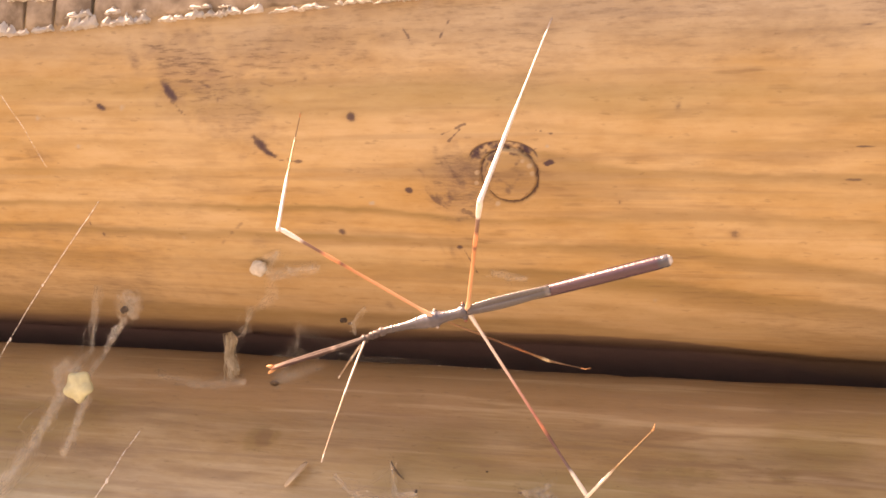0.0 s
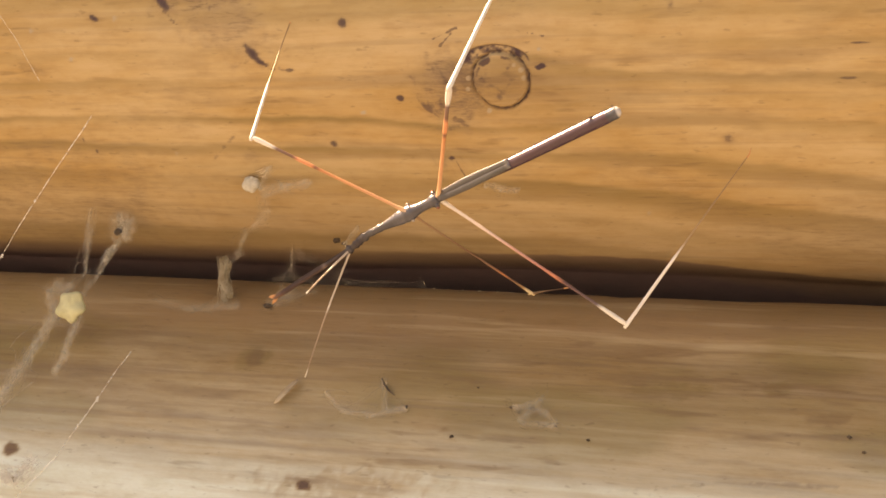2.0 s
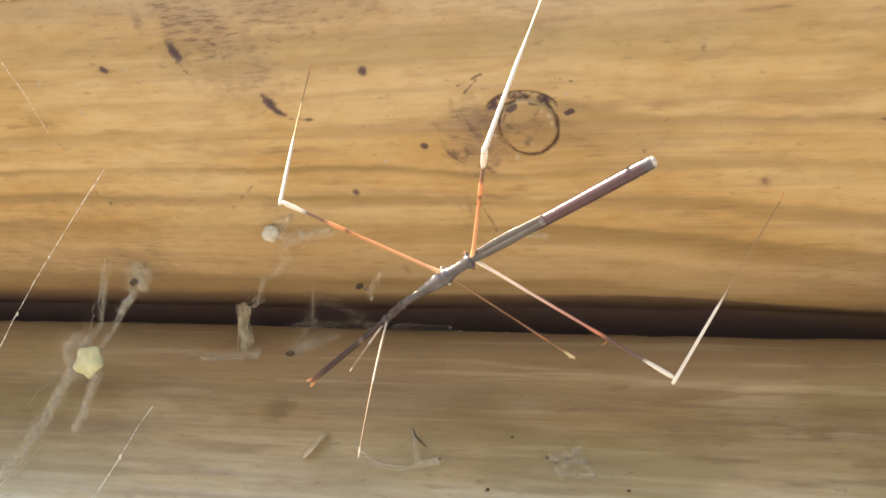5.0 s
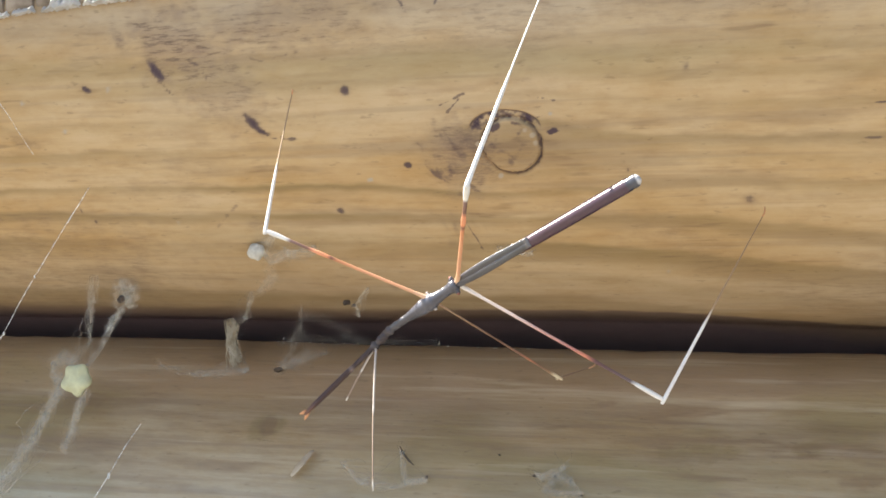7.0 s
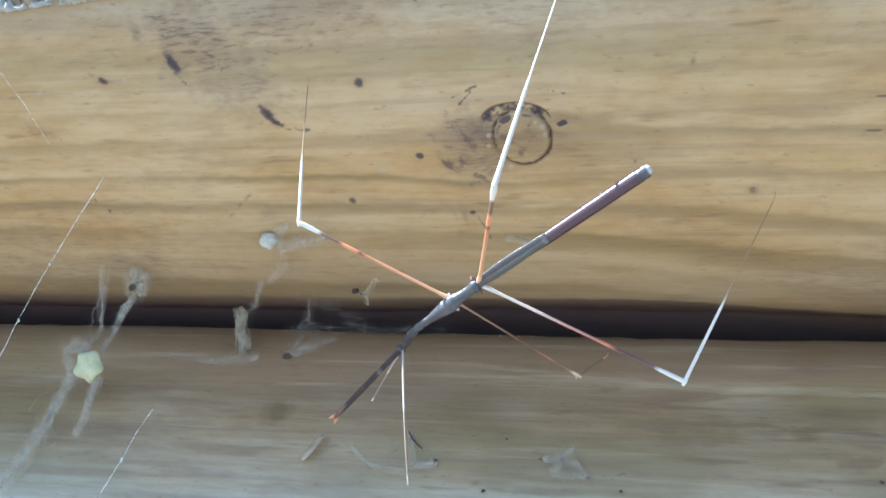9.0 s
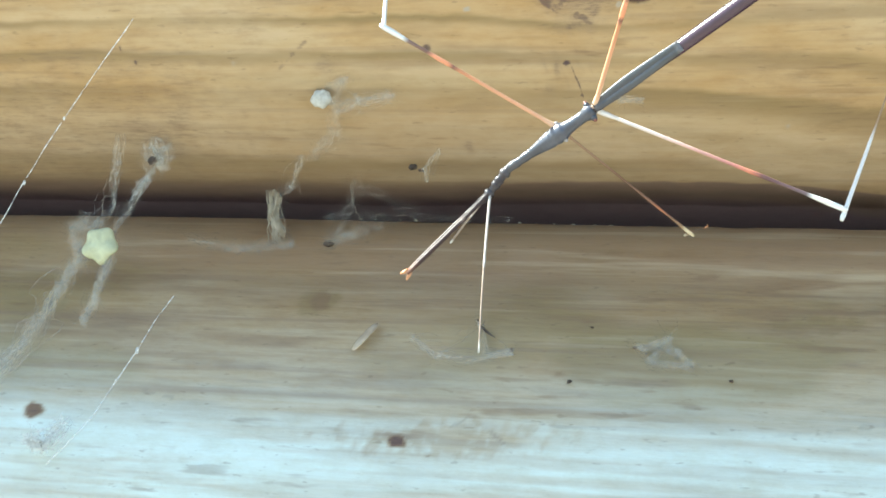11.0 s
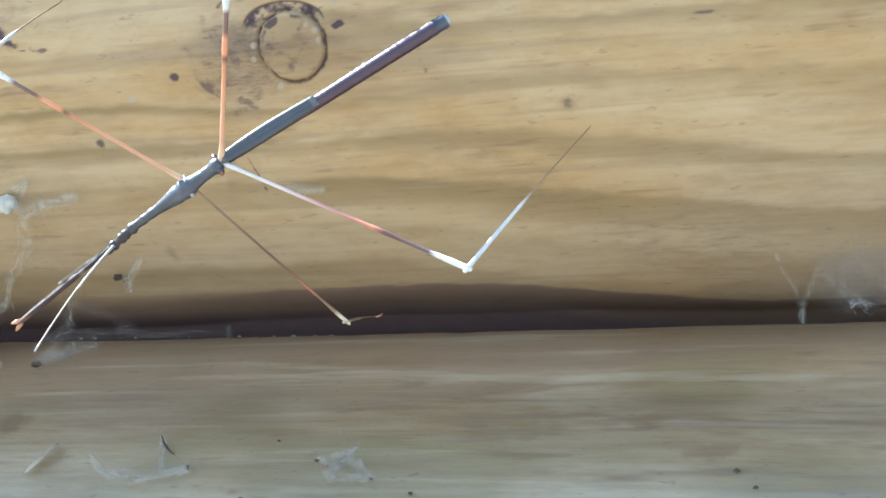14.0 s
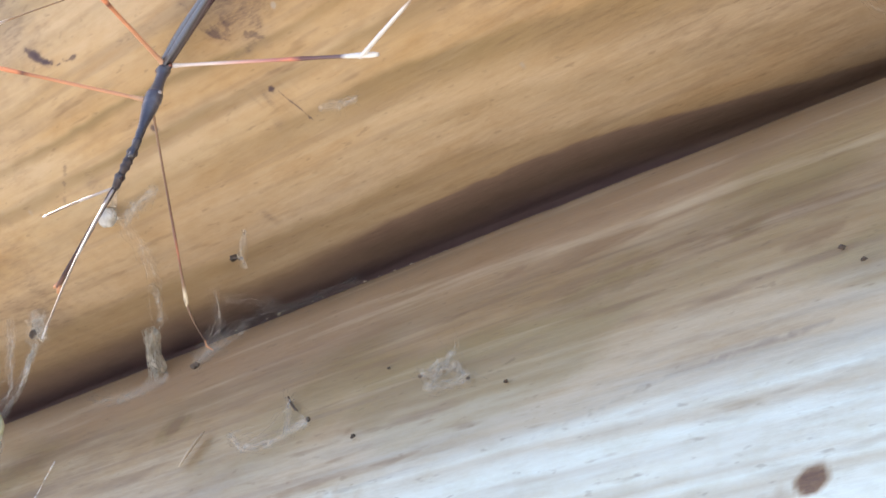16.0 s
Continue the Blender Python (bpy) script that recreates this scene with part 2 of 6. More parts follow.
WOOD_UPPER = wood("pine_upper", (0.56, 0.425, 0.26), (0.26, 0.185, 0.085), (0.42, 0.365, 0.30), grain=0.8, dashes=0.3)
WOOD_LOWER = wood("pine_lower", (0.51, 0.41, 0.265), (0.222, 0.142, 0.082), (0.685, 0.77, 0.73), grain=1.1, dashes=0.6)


# ---- the log wall ----
KNOT_X, KNOT_Z, KNOT_R = -0.0043, -0.0017, 0.0036


def log_mesh(name, centre, half, material_of, fields, x_fine=(-0.110, 0.090), phi_fine=(-100, 45), step=0.00036, bend=None, detail=None):
    """A log as one skin: an oval tube along x, fine where the camera passes close. fields(x, z, s) gives the
    lift along the normal and the wood's late, stain, grey, soot, wane_shade and olive fields."""
    yc, zc = centre
    b, a = half
    along, round_it = np.arange(x_fine[0], x_fine[1], step), np.arange(phi_fine[0], phi_fine[1], 0.36)
    if detail:  # a finer mesh round the knot
        (x0, x1), (p0, p1) = detail
        along = np.r_[along[along < x0 - 0.0002], np.arange(x0, x1, 0.00010), along[along > x1 + 0.0002]]
        round_it = np.r_[round_it[round_it < p0 - 0.2], np.arange(p0, p1, 0.13), round_it[round_it > p1 + 0.2]]
    xs = np.r_[np.linspace(-2.0, x_fine[0], 24)[:-1], along, np.linspace(x_fine[1] + 0.001, 2.0, 24)]
    ph = np.radians(np.r_[round_it, np.arange(phi_fine[1], 360 + phi_fine[0], 6)])
    fx, fp = np.meshgrid(xs, ph, indexing="ij")
    y, z = yc - b * np.cos(fp), zc + a * np.sin(fp)
    ny, nz = -np.cos(fp) / b, np.sin(fp) / a
    nl = np.hypot(ny, nz)
    ny, nz = ny / nl, nz / nl
    lift, *values = fields(fx, z, fp)
    y, z = y + ny * lift, z + nz * lift
    if bend:
        y, z = bend(fx, y, z, fp)
    m, k = fx.shape
    verts = np.stack([fx, y, z], -1).reshape(-1, 3)
    i, j = np.meshgrid(np.arange(m - 1), np.arange(k), indexing="ij")
    jn = (j + 1) % k
    quads = np.stack([i * k + j, (i + 1) * k + j, (i + 1) * k + jn, i * k + jn], -1).reshape(-1, 4)
    me = bpy.data.meshes.new(name)
    me.vertices.add(len(verts))
    me.vertices.foreach_set("co", verts.ravel())
    me.loops.add(quads.size)
    me.loops.foreach_set("vertex_index", quads.ravel())
    me.polygons.add(len(quads))
    me.polygons.foreach_set("loop_start", np.arange(0, quads.size, 4))
    me.polygons.foreach_set("use_smooth", np.ones(len(quads), bool))
    me.update(calc_edges=True)
    for key, value in zip(("late", "stain", "grey", "soot", "wane_shade", "olive"), values):
        me.attributes.new(key, "FLOAT", "POINT").data.foreach_set("value", np.clip(value, 0, 1).astype(np.float32).ravel())
    me.materials.append(material_of)
    me.validate()
    return me


def spot(x, z, cx, cz, rx, rz, turn=0.0, rag=0.35, seed=3, soft=0.25):
    """A ragged oval mark, 1 inside and 0 outside."""
    c, s = math.cos(radians(turn)), math.sin(radians(turn))
    dx, dz = x - cx, z - cz
    u, v = (c * dx + s * dz) / rx, (-s * dx + c * dz) / rz
    r = np.hypot(u, v) + rag * fbm(x * 900, z * 900, seed)
    return 1 - smooth(r, 0.9 - soft, 0.9 + soft)


def line_mark(x, z, x0, z0, x1, z1, width, seed=5):
    """A thin ragged scratch or crack from one place to another."""
    dx, dz = x1 - x0, z1 - z0
    n2 = dx * dx + dz * dz
    t = np.clip(((x - x0) * dx + (z - z0) * dz) / n2, 0, 1)
    d = np.hypot(x - x0 - t * dx, z - z0 - t * dz) + 0.0003 * fbm(x * 1500, z * 1500, seed)
    return 1 - smooth(d, width * 0.4, width)


def underside(x):
    """Height of the wavy edge below which the log turns in."""
    return -0.0208 - 0.0019 * smooth(x, 0.004, 0.045) + 0.00008 * value_noise(x * 60, x * 0, 91) + 0.00006 * value_noise(x * 400, x * 0, 92)


def upper_fields(x, z, phi):
    dx, dz = x - KNOT_X, z - KNOT_Z
    near = np.exp(-(dx / 0.013) ** 2 - (dz / 0.008) ** 2)
    # the grain swings round the knot and runs down beyond it
    v = z - 0.0026 * np.tanh(dz / 0.003) * near + (0.02 + 0.08 * smooth(-z, 0.004, 0.014)) * np.clip(x, 0, 0.05)
    v = v + 0.0007 * fbm(x * 26, z * 60, 11) + 0.00025 * fbm(x * 160, z * 500, 12)
    right = smooth(x, -0.016, 0.004)
    late = np.zeros_like(x)
    for at, deep_left, deep_right, up, down, flat in (
        (0.0150, 0.20, 0.20, 0.0005, 0.0012, 0.0), (0.0095, 0.30, 0.25, 0.0005, 0.0015, 0.0003), (0.0058, 0.25, 0.25, 0.0005, 0.0010, 0.0), (0.0024, 0.30, 0.30, 0.0004, 0.0008, 0.0),
        (-0.0010, 0.40, 0.75, 0.0003, 0.0012, 0.0), (-0.0030, 0.10, 0.35, 0.0003, 0.0006, 0.0), (-0.0053, 0.80, 0.65, 0.0003, 0.0006, 0.0), (-0.0086, 0.75, 0.85, 0.0003, 0.0007, 0.0004),
        (-0.0123, 0.70, 1.00, 0.0003, 0.0010, 0.0012), (-0.0162, 0.20, 0.40, 0.0005, 0.0012, 0.0), (-0.0192, 0.70, 0.45, 0.0005, 0.004, 0.0),
    ):
        d = v - at + 0.00012 * value_noise(x * 500, x * 0 + at * 3000, 23)
        shape = np.where(d > 0, np.exp(-(d / up) ** 2), np.exp(-(np.clip(-d - flat, 0, 1) / down) ** 2) * (1 - 0.35 * smooth(-d, 0.0002, 0.0015)))
        run = np.clip(0.75 + 0.55 * value_noise(x * 32, z * 0 + at * 900, 21) + 0.25 * fbm(x * 130, z * 900, 22, 2), 0.15 + 0.5 * right, 1.1)
        late = np.maximum(late, (deep_left + (deep_right - deep_left) * right) * shape * run)
    late += 0.12 * np.clip(fbm(x * 12, v * 1100, 31, 3), 0, 1)
    # knot: a round plug in a dark ring, a dark crescent above and a smoky patch beside it
    ang = np.arctan2(dz, dx)
    rr = np.hypot(dx, dz * 1.18) + 0.00016 * fbm(np.cos(ang) * 5 + 7, np.sin(ang) * 5, 41) + 0.00005 * fbm(x * 2500, z * 2500, 40)
    broken = np.clip(0.85 + 0.7 * fbm(np.cos(ang) * 7, np.sin(ang) * 7, 42), 0.25, 1)
    ring = np.exp(-((rr - KNOT_R) / (0.00013 + 0.00008 * (1 + fbm(np.cos(ang) * 9, np.sin(ang) * 9, 43)))) ** 2) * broken
    inside = 1 - smooth(rr, KNOT_R - 0.0004, KNOT_R)
    hood = np.hypot((x + 0.0049) / 0.0043, (z - 0.0001) / 0.0021) + 0.07 * fbm(x * 300, z * 300, 46)
    crescent = (1 - smooth(hood, 0.92, 1.0)) * smooth(rr, KNOT_R - 0.0003, KNOT_R + 0.0002) * smooth(z, -0.0006, 0.0006)
    rim = np.exp(-((hood - 0.97) / 0.05) ** 2) * smooth(z, -0.0002, 0.0008)
    stain = np.maximum(ring * 0.8, crescent * np.clip(0.62 + 0.9 * fbm(x * 1300, z * 1700, 47), 0.15, 0.9))
    stain = np.maximum(stain, 0.8 * rim)
    stain = np.maximum(stain, 0.75 * np.exp(-((rr - KNOT_R + 0.0006) / 0.00028) ** 2) * smooth(ang, -0.6, 0.3) * np.clip(0.4 + 1.3 * fbm(x * 900, z * 900, 45), 0, 1))
    stain = np.maximum(stain, 0.85 * spot(x, z, 0.0007, -0.0003, 0.0009, 0.0004, 5, 0.7, 49))
    stain = np.maximum(stain, 0.6 * line_mark(x, z, -0.0012, 0.0012, 0.0004, 0.0015, 0.00016))
    stain = np.maximum(stain, 0.6 * line_mark(x, z, -0.0118, 0.0022, -0.0100, 0.0036, 0.00016))
    smoke = spot(x, z, KNOT_X - 0.0072, KNOT_Z - 0.0006, 0.0034, 0.0040, 20, 0.8, 3, 0.6)
    along, across = -0.40 * x + 0.92 * z, 0.92 * x + 0.40 * z  # feathery strokes
    feather = np.clip(0.32 + 0.45 * fbm(along * 200, across * 800, 48) + 0.30 * fbm(x * 450, z * 450, 39), 0.0, 0.8)
    stain = np.maximum(stain, smoke * feather)
    # a purplish bruise in the wood all round the knot, deepest beside it
    bruise = 0.46 * np.exp(-((dx + 0.0066) / 0.0044) ** 2 - ((dz + 0.0006) / 0.0044) ** 2) + 0.20 * np.exp(-(np.clip(rr - KNOT_R, 0, 1) / 0.0024) ** 2)
    stain = np.maximum(stain, np.clip(bruise * (1 + 0.6 * fbm(x * 260, z * 260, 38)), 0, 0.6))
    stain = np.maximum(stain, 0.62 * line_mark(x, z, -0.0150, -0.0036, -0.0132, -0.0052, 0.0008) * np.clip(0.7 + fbm(x * 900, z * 900, 50), 0, 1))
    stain = np.maximum(stain, 0.55 * line_mark(x, z, -0.0132, -0.0052, -0.0094, -0.0063, 0.0008) * np.clip(0.6 + 1.2 * fbm(x * 1100, z * 1100, 52), 0, 1))
    stain = np.maximum(stain, 0.34 * spot(x, z, KNOT_X - 0.0080, KNOT_Z - 0.0090, 0.0040, 0.0026, 0, 1.2, 9, 0.5) * np.clip(0.3 + 1.3 * fbm(along * 350, across * 1300, 58), 0, 1))
    stain = np.maximum(stain, 0.7 * line_mark(x, z, -0.0118, -0.0106, -0.0108, -0.0132, 0.00018))
    stain = np.maximum(stain, 0.8 * spot(x, z, -0.0124, -0.0102, 0.0006, 0.0003, 0, 0.6, 59))
    stain = np.maximum(stain, inside * (0.18 + 0.55 * np.clip(fbm(dx * 900, dz * 1200, 44), 0, 1) + 0.6 * spot(x, z, KNOT_X - 0.0018, KNOT_Z + 0.0022, 0.0010, 0.0006, 0, 0.6)))
    stain = np.maximum(stain, 0.20 * spot(x, z, KNOT_X + 0.003, KNOT_Z + 0.0056, 0.0040, 0.0022, -10, 1.0, 17, 0.6))
    # resin pits, scars and specks
    for cx, cz, rx, rz, turn, deep in (
        (-49.7, 8.6, 0.75, 1.7, 33, 0.85), (-60.2, 6.8, 0.8, 0.42, -25, 0.85), (-24.2, 5.2, 0.75, 0.6, 0, 0.8), (-17.7, -3.5, 0.55, 0.35, 0, 0.8),
        (-28.3, -8.6, 0.55, 0.42, 0, 0.75), (22.7, -8.1, 0.8, 0.6, 0, 0.55), (-37.2, 1.9, 0.7, 1.5, 38, 0.85), (-44.2, 9.2, 0.9, 0.3, -20, 0.6), (-54.6, 12.6, 0.9, 1.4, 20, 0.45),
        (-35.5, 0.5, 0.5, 0.35, 0, 0.7), (-13.6, -10.6, 0.5, 0.9, 0, 0.4), (-14.6, -12.6, 1.0, 0.6, 0, 0.3), (-25.8, -17.8, 0.8, 0.6, 0, 0.4), (-41.2, -10.2, 1.6, 0.9, 20, 0.32),
        (-71.5, 0.6, 2.6, 0.8, -8, 0.35), (-65.0, -9.6, 0.35, 0.3, 0, 0.7), (-66.5, -8.2, 0.25, 0.6, 20, 0.6), (37.4, 1.5, 1.0, 0.12, 0, 0.7), (36.2, -2.0, 1.3, 0.14, 0, 0.6), (9.2, -4.7, 0.3, 0.25, 0, 0.6),
        (37.6, 14.6, 1.4, 0.25, 10, 0.6), (16.6, 5.9, 0.4, 0.6, 0, 0.45), (32.0, 13.8, 5.5, 2.2, 0, 0.28), (-48.0, 6.0, 5.0, 6.5, 35, 0.16), (-41.0, 6.5, 6.5, 5.5, 25, 0.20),
    ):
        stain = np.maximum(stain, deep * spot(x, z, cx / 1000, cz / 1000, rx / 1000, rz / 1000, turn, 0.45 if deep > 0.5 else 0.7, int(cx * 7 + 500), 0.5 if deep > 0.5 else 0.6))
    for x0, z0, x1, z1, w, deep in (
        (-36.6, 1.2, -35.2, 0.1, 0.32, 0.85), (-35.2, 0.1, -32.0, -0.2, 0.18, 0.6), (-12.5, 3.0, -9.4, 4.2, 0.14, 0.6), (-17.2, 15.6, -15.8, 13.6, 0.16, 0.6), (-11.4, 16.6, -12.4, 14.6, 0.16, 0.6), (-0.5, 3.4, 1.4, 3.0, 0.14, 0.6),
        (-50.0, 8.0, -47.8, 5.6, 0.3, 0.55), (-43.4, 8.8, -42.2, 6.4, 0.12, 0.5), (-47.0, -10.6, -42.0, -7.4, 0.14, 0.4), (-36.0, 8.9, -30.0, 10.0, 0.12, 0.4),
    ):
        stain = np.maximum(stain, deep * line_mark(x, z, x0 / 1000, z0 / 1000, x1 / 1000, z1 / 1000, w / 1000))
    # sooty bloom towards the top, thickest in a smear beside the trim
    bloom = smooth(fbm(x * 30, z * 70, 51) + 40 * (z - 0.010), 0.0, 0.8) * smooth(z, 0.004, 0.012)
    smear = spot(x, z, -0.0460, 0.0110, 0.0085, 0.0048, -32, 0.7, 53, 0.55)
    smear = np.maximum(smear, 0.8 * spot(x, z, -0.0395, 0.0050, 0.0040, 0.0042, 20, 0.8, 54, 0.6))
    smear = np.maximum(smear, 0.6 * spot(x, z, -0.0300, 0.0130, 0.0085, 0.0024, 6, 0.9, 55, 0.6))
    # a fainter, broader darker oval low at the left, above the groove
    smear = np.maximum(smear, 0.5 * spot(x, z, -0.076, -0.0155, 0.021, 0.0062, 4, 0.6, 68, 0.6))
    soot = np.clip(0.45 * bloom + 0.75 * smear + 0.7 * smoke + 0.35 * smooth(fbm(x * 60, z * 130, 56), 0.25, 0.8), 0, 1)
    stain = np.maximum(stain, 0.35 * spot(x, z, -0.0548, 0.0126, 0.0009, 0.0019, 25, 0.5, 57))
    specks = smooth(fbm(x * 420, z * 700, 61, 2), 0.66, 0.82) * smooth(value_noise(x * 25, z * 40, 62), -0.2, 0.5)
    stain = np.maximum(stain, 0.45 * specks)
    # wane with a wavy edge; further in, painted shade darkens the groove
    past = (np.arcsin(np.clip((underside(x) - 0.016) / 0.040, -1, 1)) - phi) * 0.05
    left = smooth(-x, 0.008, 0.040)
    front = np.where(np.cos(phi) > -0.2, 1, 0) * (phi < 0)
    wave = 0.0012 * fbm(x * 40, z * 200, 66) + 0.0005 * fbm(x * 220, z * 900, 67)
    wane_shade = front * (0.45 * smooth(past + 0.4 * wave * left, -0.0001 - 0.0012 * left, 0.0004 + 0.0046 * left) + 0.55 * smooth(past + wave, 0.0015 + 0.0020 * left, 0.0065 + 0.0030 * left))
    grey = 0.30 * smooth(fbm(x * 14, z * 30, 71), 0.1, 0.7) + 0.35 * smooth(z, 0.010, 0.018) + 0.25 * smooth(-z, 0.013, 0.019)
    grey = np.maximum(grey, 0.6 * np.exp(-((x - 0.052) / 0.022) ** 2 - ((z + 0.0200) / 0.0060) ** 2))  # dusty behind the webs
    for cx, cz in ((-0.0016, -0.0006), (-0.0013, -0.0014), (-0.0024, 0.0000), (-0.0084, -0.0014), (-0.0086, -0.0026), (0.0008, 0.0016), (-0.0062, -0.0050), (-0.0703, 0.0054), (-0.0646, 0.0017), (-0.0523, -0.0098), (-0.0230, -0.0051), (-0.0570, 0.0066), (0.0120, -0.0160)):  # crumbs of white resin
        crumb = spot(x, z, cx, cz, 0.00034, 0.00026, 20, 0.6, int(cx * 9e5))
        stain, grey = stain * (1 - crumb), np.maximum(grey, crumb)
    lift = 0.0005 * fbm(x * 12, z * 25, 81) - 0.00040 * ring - 0.00020 * crescent - 0.0002 * rim + 0.0002 * inside
    olive = 0.55 * smooth(fbm(x * 9, v * 190, 75, 3), 0.05, 0.6)
    return lift, late, stain, grey * (1 - 0.7 * np.clip(late, 0, 1)), soot, wane_shade, olive


def upper_bend(x, y, z, phi):
    """The hewn underside: below a wavy edge the face turns in more steeply."""
    edge = underside(x)
    front = np.cos(phi) > -0.2
    deep = 0.004 * (1 - 0.25 * smooth(x, 0.028, 0.05)) * (1 - 0.8 * smooth(-x, 0.008, 0.040))
    y = y + front * (z < 0) * (0.25 * np.clip(edge - z, 0, 0.006) + deep * smooth(edge - z, 0.0001, 0.0010))
    return y, z - 0.42 * np.clip(y - 0.036, 0, 0.016) * front * (z < 0)


def lower_fields(x, z, phi):
    v = z + 0.0012 * fbm(x * 20, z * 40, 111) + 0.0003 * fbm(x * 120, z * 300, 112)
    late = 0.22 * smooth(fbm(x * 26, v * 330, 121, 3), 0.0, 0.6) + 0.25 * np.clip(fbm(x * 34, v * 1200, 122, 3), 0, 1)
    for at, deep, wide in ((-0.0330, 0.45, 0.0005), (-0.0368, 0.5, 0.0005), (-0.0400, 0.4, 0.0005), (-0.0428, 0.45, 0.0007), (-0.0491, 0.8, 0.0004), (-0.0552, 0.5, 0.0006)):
        late = np.maximum(late, deep * np.exp(-((v - at) / wide) ** 2) * smooth(value_noise(x * 40, x * 0 + at * 700, 123), -0.4, 0.5))
    knots = np.zeros_like(x)
    stain = np.zeros_like(x)
    for cx, cz, rx, rz, turn, deep in (
        (-43.4, -37.3, 2.2, 1.3, 0, 0.55), (-30.0, -53.3, 1.1, 0.7, 0, 0.85), (33.3, -59.1, 1.5, 1.0, 15, 0.7), (30.0, -60.2, 3.0, 0.6, 10, 0.3), (-24.2, -30.9, 3.2, 1.3, 0, 0.30), (-75.0, -34.5, 4.5, 1.3, 0, 0.4),
        (3.0, -33.2, 1.8, 0.45, 0, 0.5), (28.6, -37.7, 1.3, 0.7, 0, 0.45), (-9.9, -39.0, 1.4, 0.3, 0, 0.5), (35.0, -40.6, 2.4, 0.8, 5, 0.4), (3.6, -33.0, 1.0, 0.3, 0, 0.5), (-12.5, -45.1, 0.9, 0.4, 0, 0.4), (-75.5, -52.0, 1.4, 1.0, 0, 0.7),
    ):
        mark = deep * spot(x, z, cx / 1000, cz / 1000, rx / 1000, rz / 1000, turn, 0.4 if deep > 0.6 else 0.7, int(cx * 5 + 700), 0.25 if deep > 0.6 else 0.5)
        late = np.maximum(late, 1.6 * mark)
        stain = np.maximum(stain, mark * (0.62 if deep > 0.6 else 0.14))
        knots = np.maximum(knots, mark)
    for x0, z0, x1, z1, w, deep in (
        (22.0, -48.9, 36.0, -48.2, 0.28, 0.6), (10.0, -50.8, 22.0, -49.0, 0.2, 0.45), (-20.2, -51.2, -17.6, -53.0, 0.2, 0.6), (36.0, -52.0, 46.0, -51.0, 0.2, 0.4), (-24.0, -51.5, -22.0, -50.2, 0.15, 0.5), (-64.0, -49.0, -58.0, -49.8, 0.2, 0.5),
    ):
        mark = deep * line_mark(x, z, x0 / 1000, z0 / 1000, x1 / 1000, z1 / 1000, w / 1000, 7)
        late = np.maximum(late, 1.5 * mark)
        stain = np.maximum(stain, 0.45 * mark)
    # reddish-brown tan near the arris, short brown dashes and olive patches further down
    # part of this browning paints in the shade below the upper log
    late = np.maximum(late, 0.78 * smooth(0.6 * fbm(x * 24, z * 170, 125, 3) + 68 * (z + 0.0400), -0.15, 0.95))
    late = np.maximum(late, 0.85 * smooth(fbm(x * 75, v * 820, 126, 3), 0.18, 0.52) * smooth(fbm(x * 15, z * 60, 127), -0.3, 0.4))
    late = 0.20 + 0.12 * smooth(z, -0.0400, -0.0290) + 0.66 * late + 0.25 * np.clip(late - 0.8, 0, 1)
    olive = np.maximum(0.45 * smooth(fbm(x * 16, v * 170, 128, 3), 0.05, 0.55), 0.85 * smooth(fbm(x * 38, v * 110, 129, 4), 0.0, 0.42))
    for cx, cz, rx, rz in ((15.5, -38.5, 6.0, 1.2), (-43.4, -37.2, 2.6, 1.5), (-24.2, -30.9, 3.4, 1.4), (41.3, -43.7, 4.0, 0.9), (28.6, -37.7, 2.0, 1.0), (12.0, -44.6, 3.0, 0.7), (-10.0, -39.6, 2.4, 0.6)):
        olive = np.maximum(olive, 0.8 * spot(x, z, cx / 1000, cz / 1000, rx / 1000, rz / 1000, 3, 0.6, int(cx * 3 + 900), 0.5))
    streaks = smooth(fbm(x * 45, v * 1300, 131, 2), 0.45, 0.8) * smooth(fbm(x * 30, z * 90, 132), 0.0, 0.6)
    stain = np.maximum(stain, 0.3 * streaks)
    crumbs = smooth(fbm(x * 380, z * 700, 133, 2), 0.66, 0.85) * smooth(value_noise(x * 22, z * 50, 134), 0.0, 0.6)
    stain = np.maximum(stain, 0.4 * crumbs)
    # pale silver-grey band low on the log, with a streaky edge
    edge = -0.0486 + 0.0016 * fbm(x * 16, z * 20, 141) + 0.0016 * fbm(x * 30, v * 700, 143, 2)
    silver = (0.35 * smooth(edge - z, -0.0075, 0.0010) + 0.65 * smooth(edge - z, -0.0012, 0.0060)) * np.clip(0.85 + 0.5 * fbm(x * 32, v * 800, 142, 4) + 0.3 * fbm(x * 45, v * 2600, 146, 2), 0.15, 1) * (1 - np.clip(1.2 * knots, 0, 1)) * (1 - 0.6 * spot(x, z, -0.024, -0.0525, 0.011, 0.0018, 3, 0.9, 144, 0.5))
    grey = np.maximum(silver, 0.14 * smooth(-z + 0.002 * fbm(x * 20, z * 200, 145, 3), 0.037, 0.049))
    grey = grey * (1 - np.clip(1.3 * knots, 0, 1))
    lift = 0.0006 * fbm(x * 10, z * 22, 151) + 0.00006 * late
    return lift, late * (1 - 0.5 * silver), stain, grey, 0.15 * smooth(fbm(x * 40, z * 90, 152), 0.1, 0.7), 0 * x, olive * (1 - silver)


ARRIS = ((-0.070, -0.040, -0.025, 0.0, 0.010, 0.030), (-0.0254, -0.0257, -0.0258, -0.0262, -0.0262, -0.0260))


def lower_bulge(z):
    """How far the lower log swells forward under its arris."""
    return 0.0056 * smooth(z, -0.0350, -0.0262)


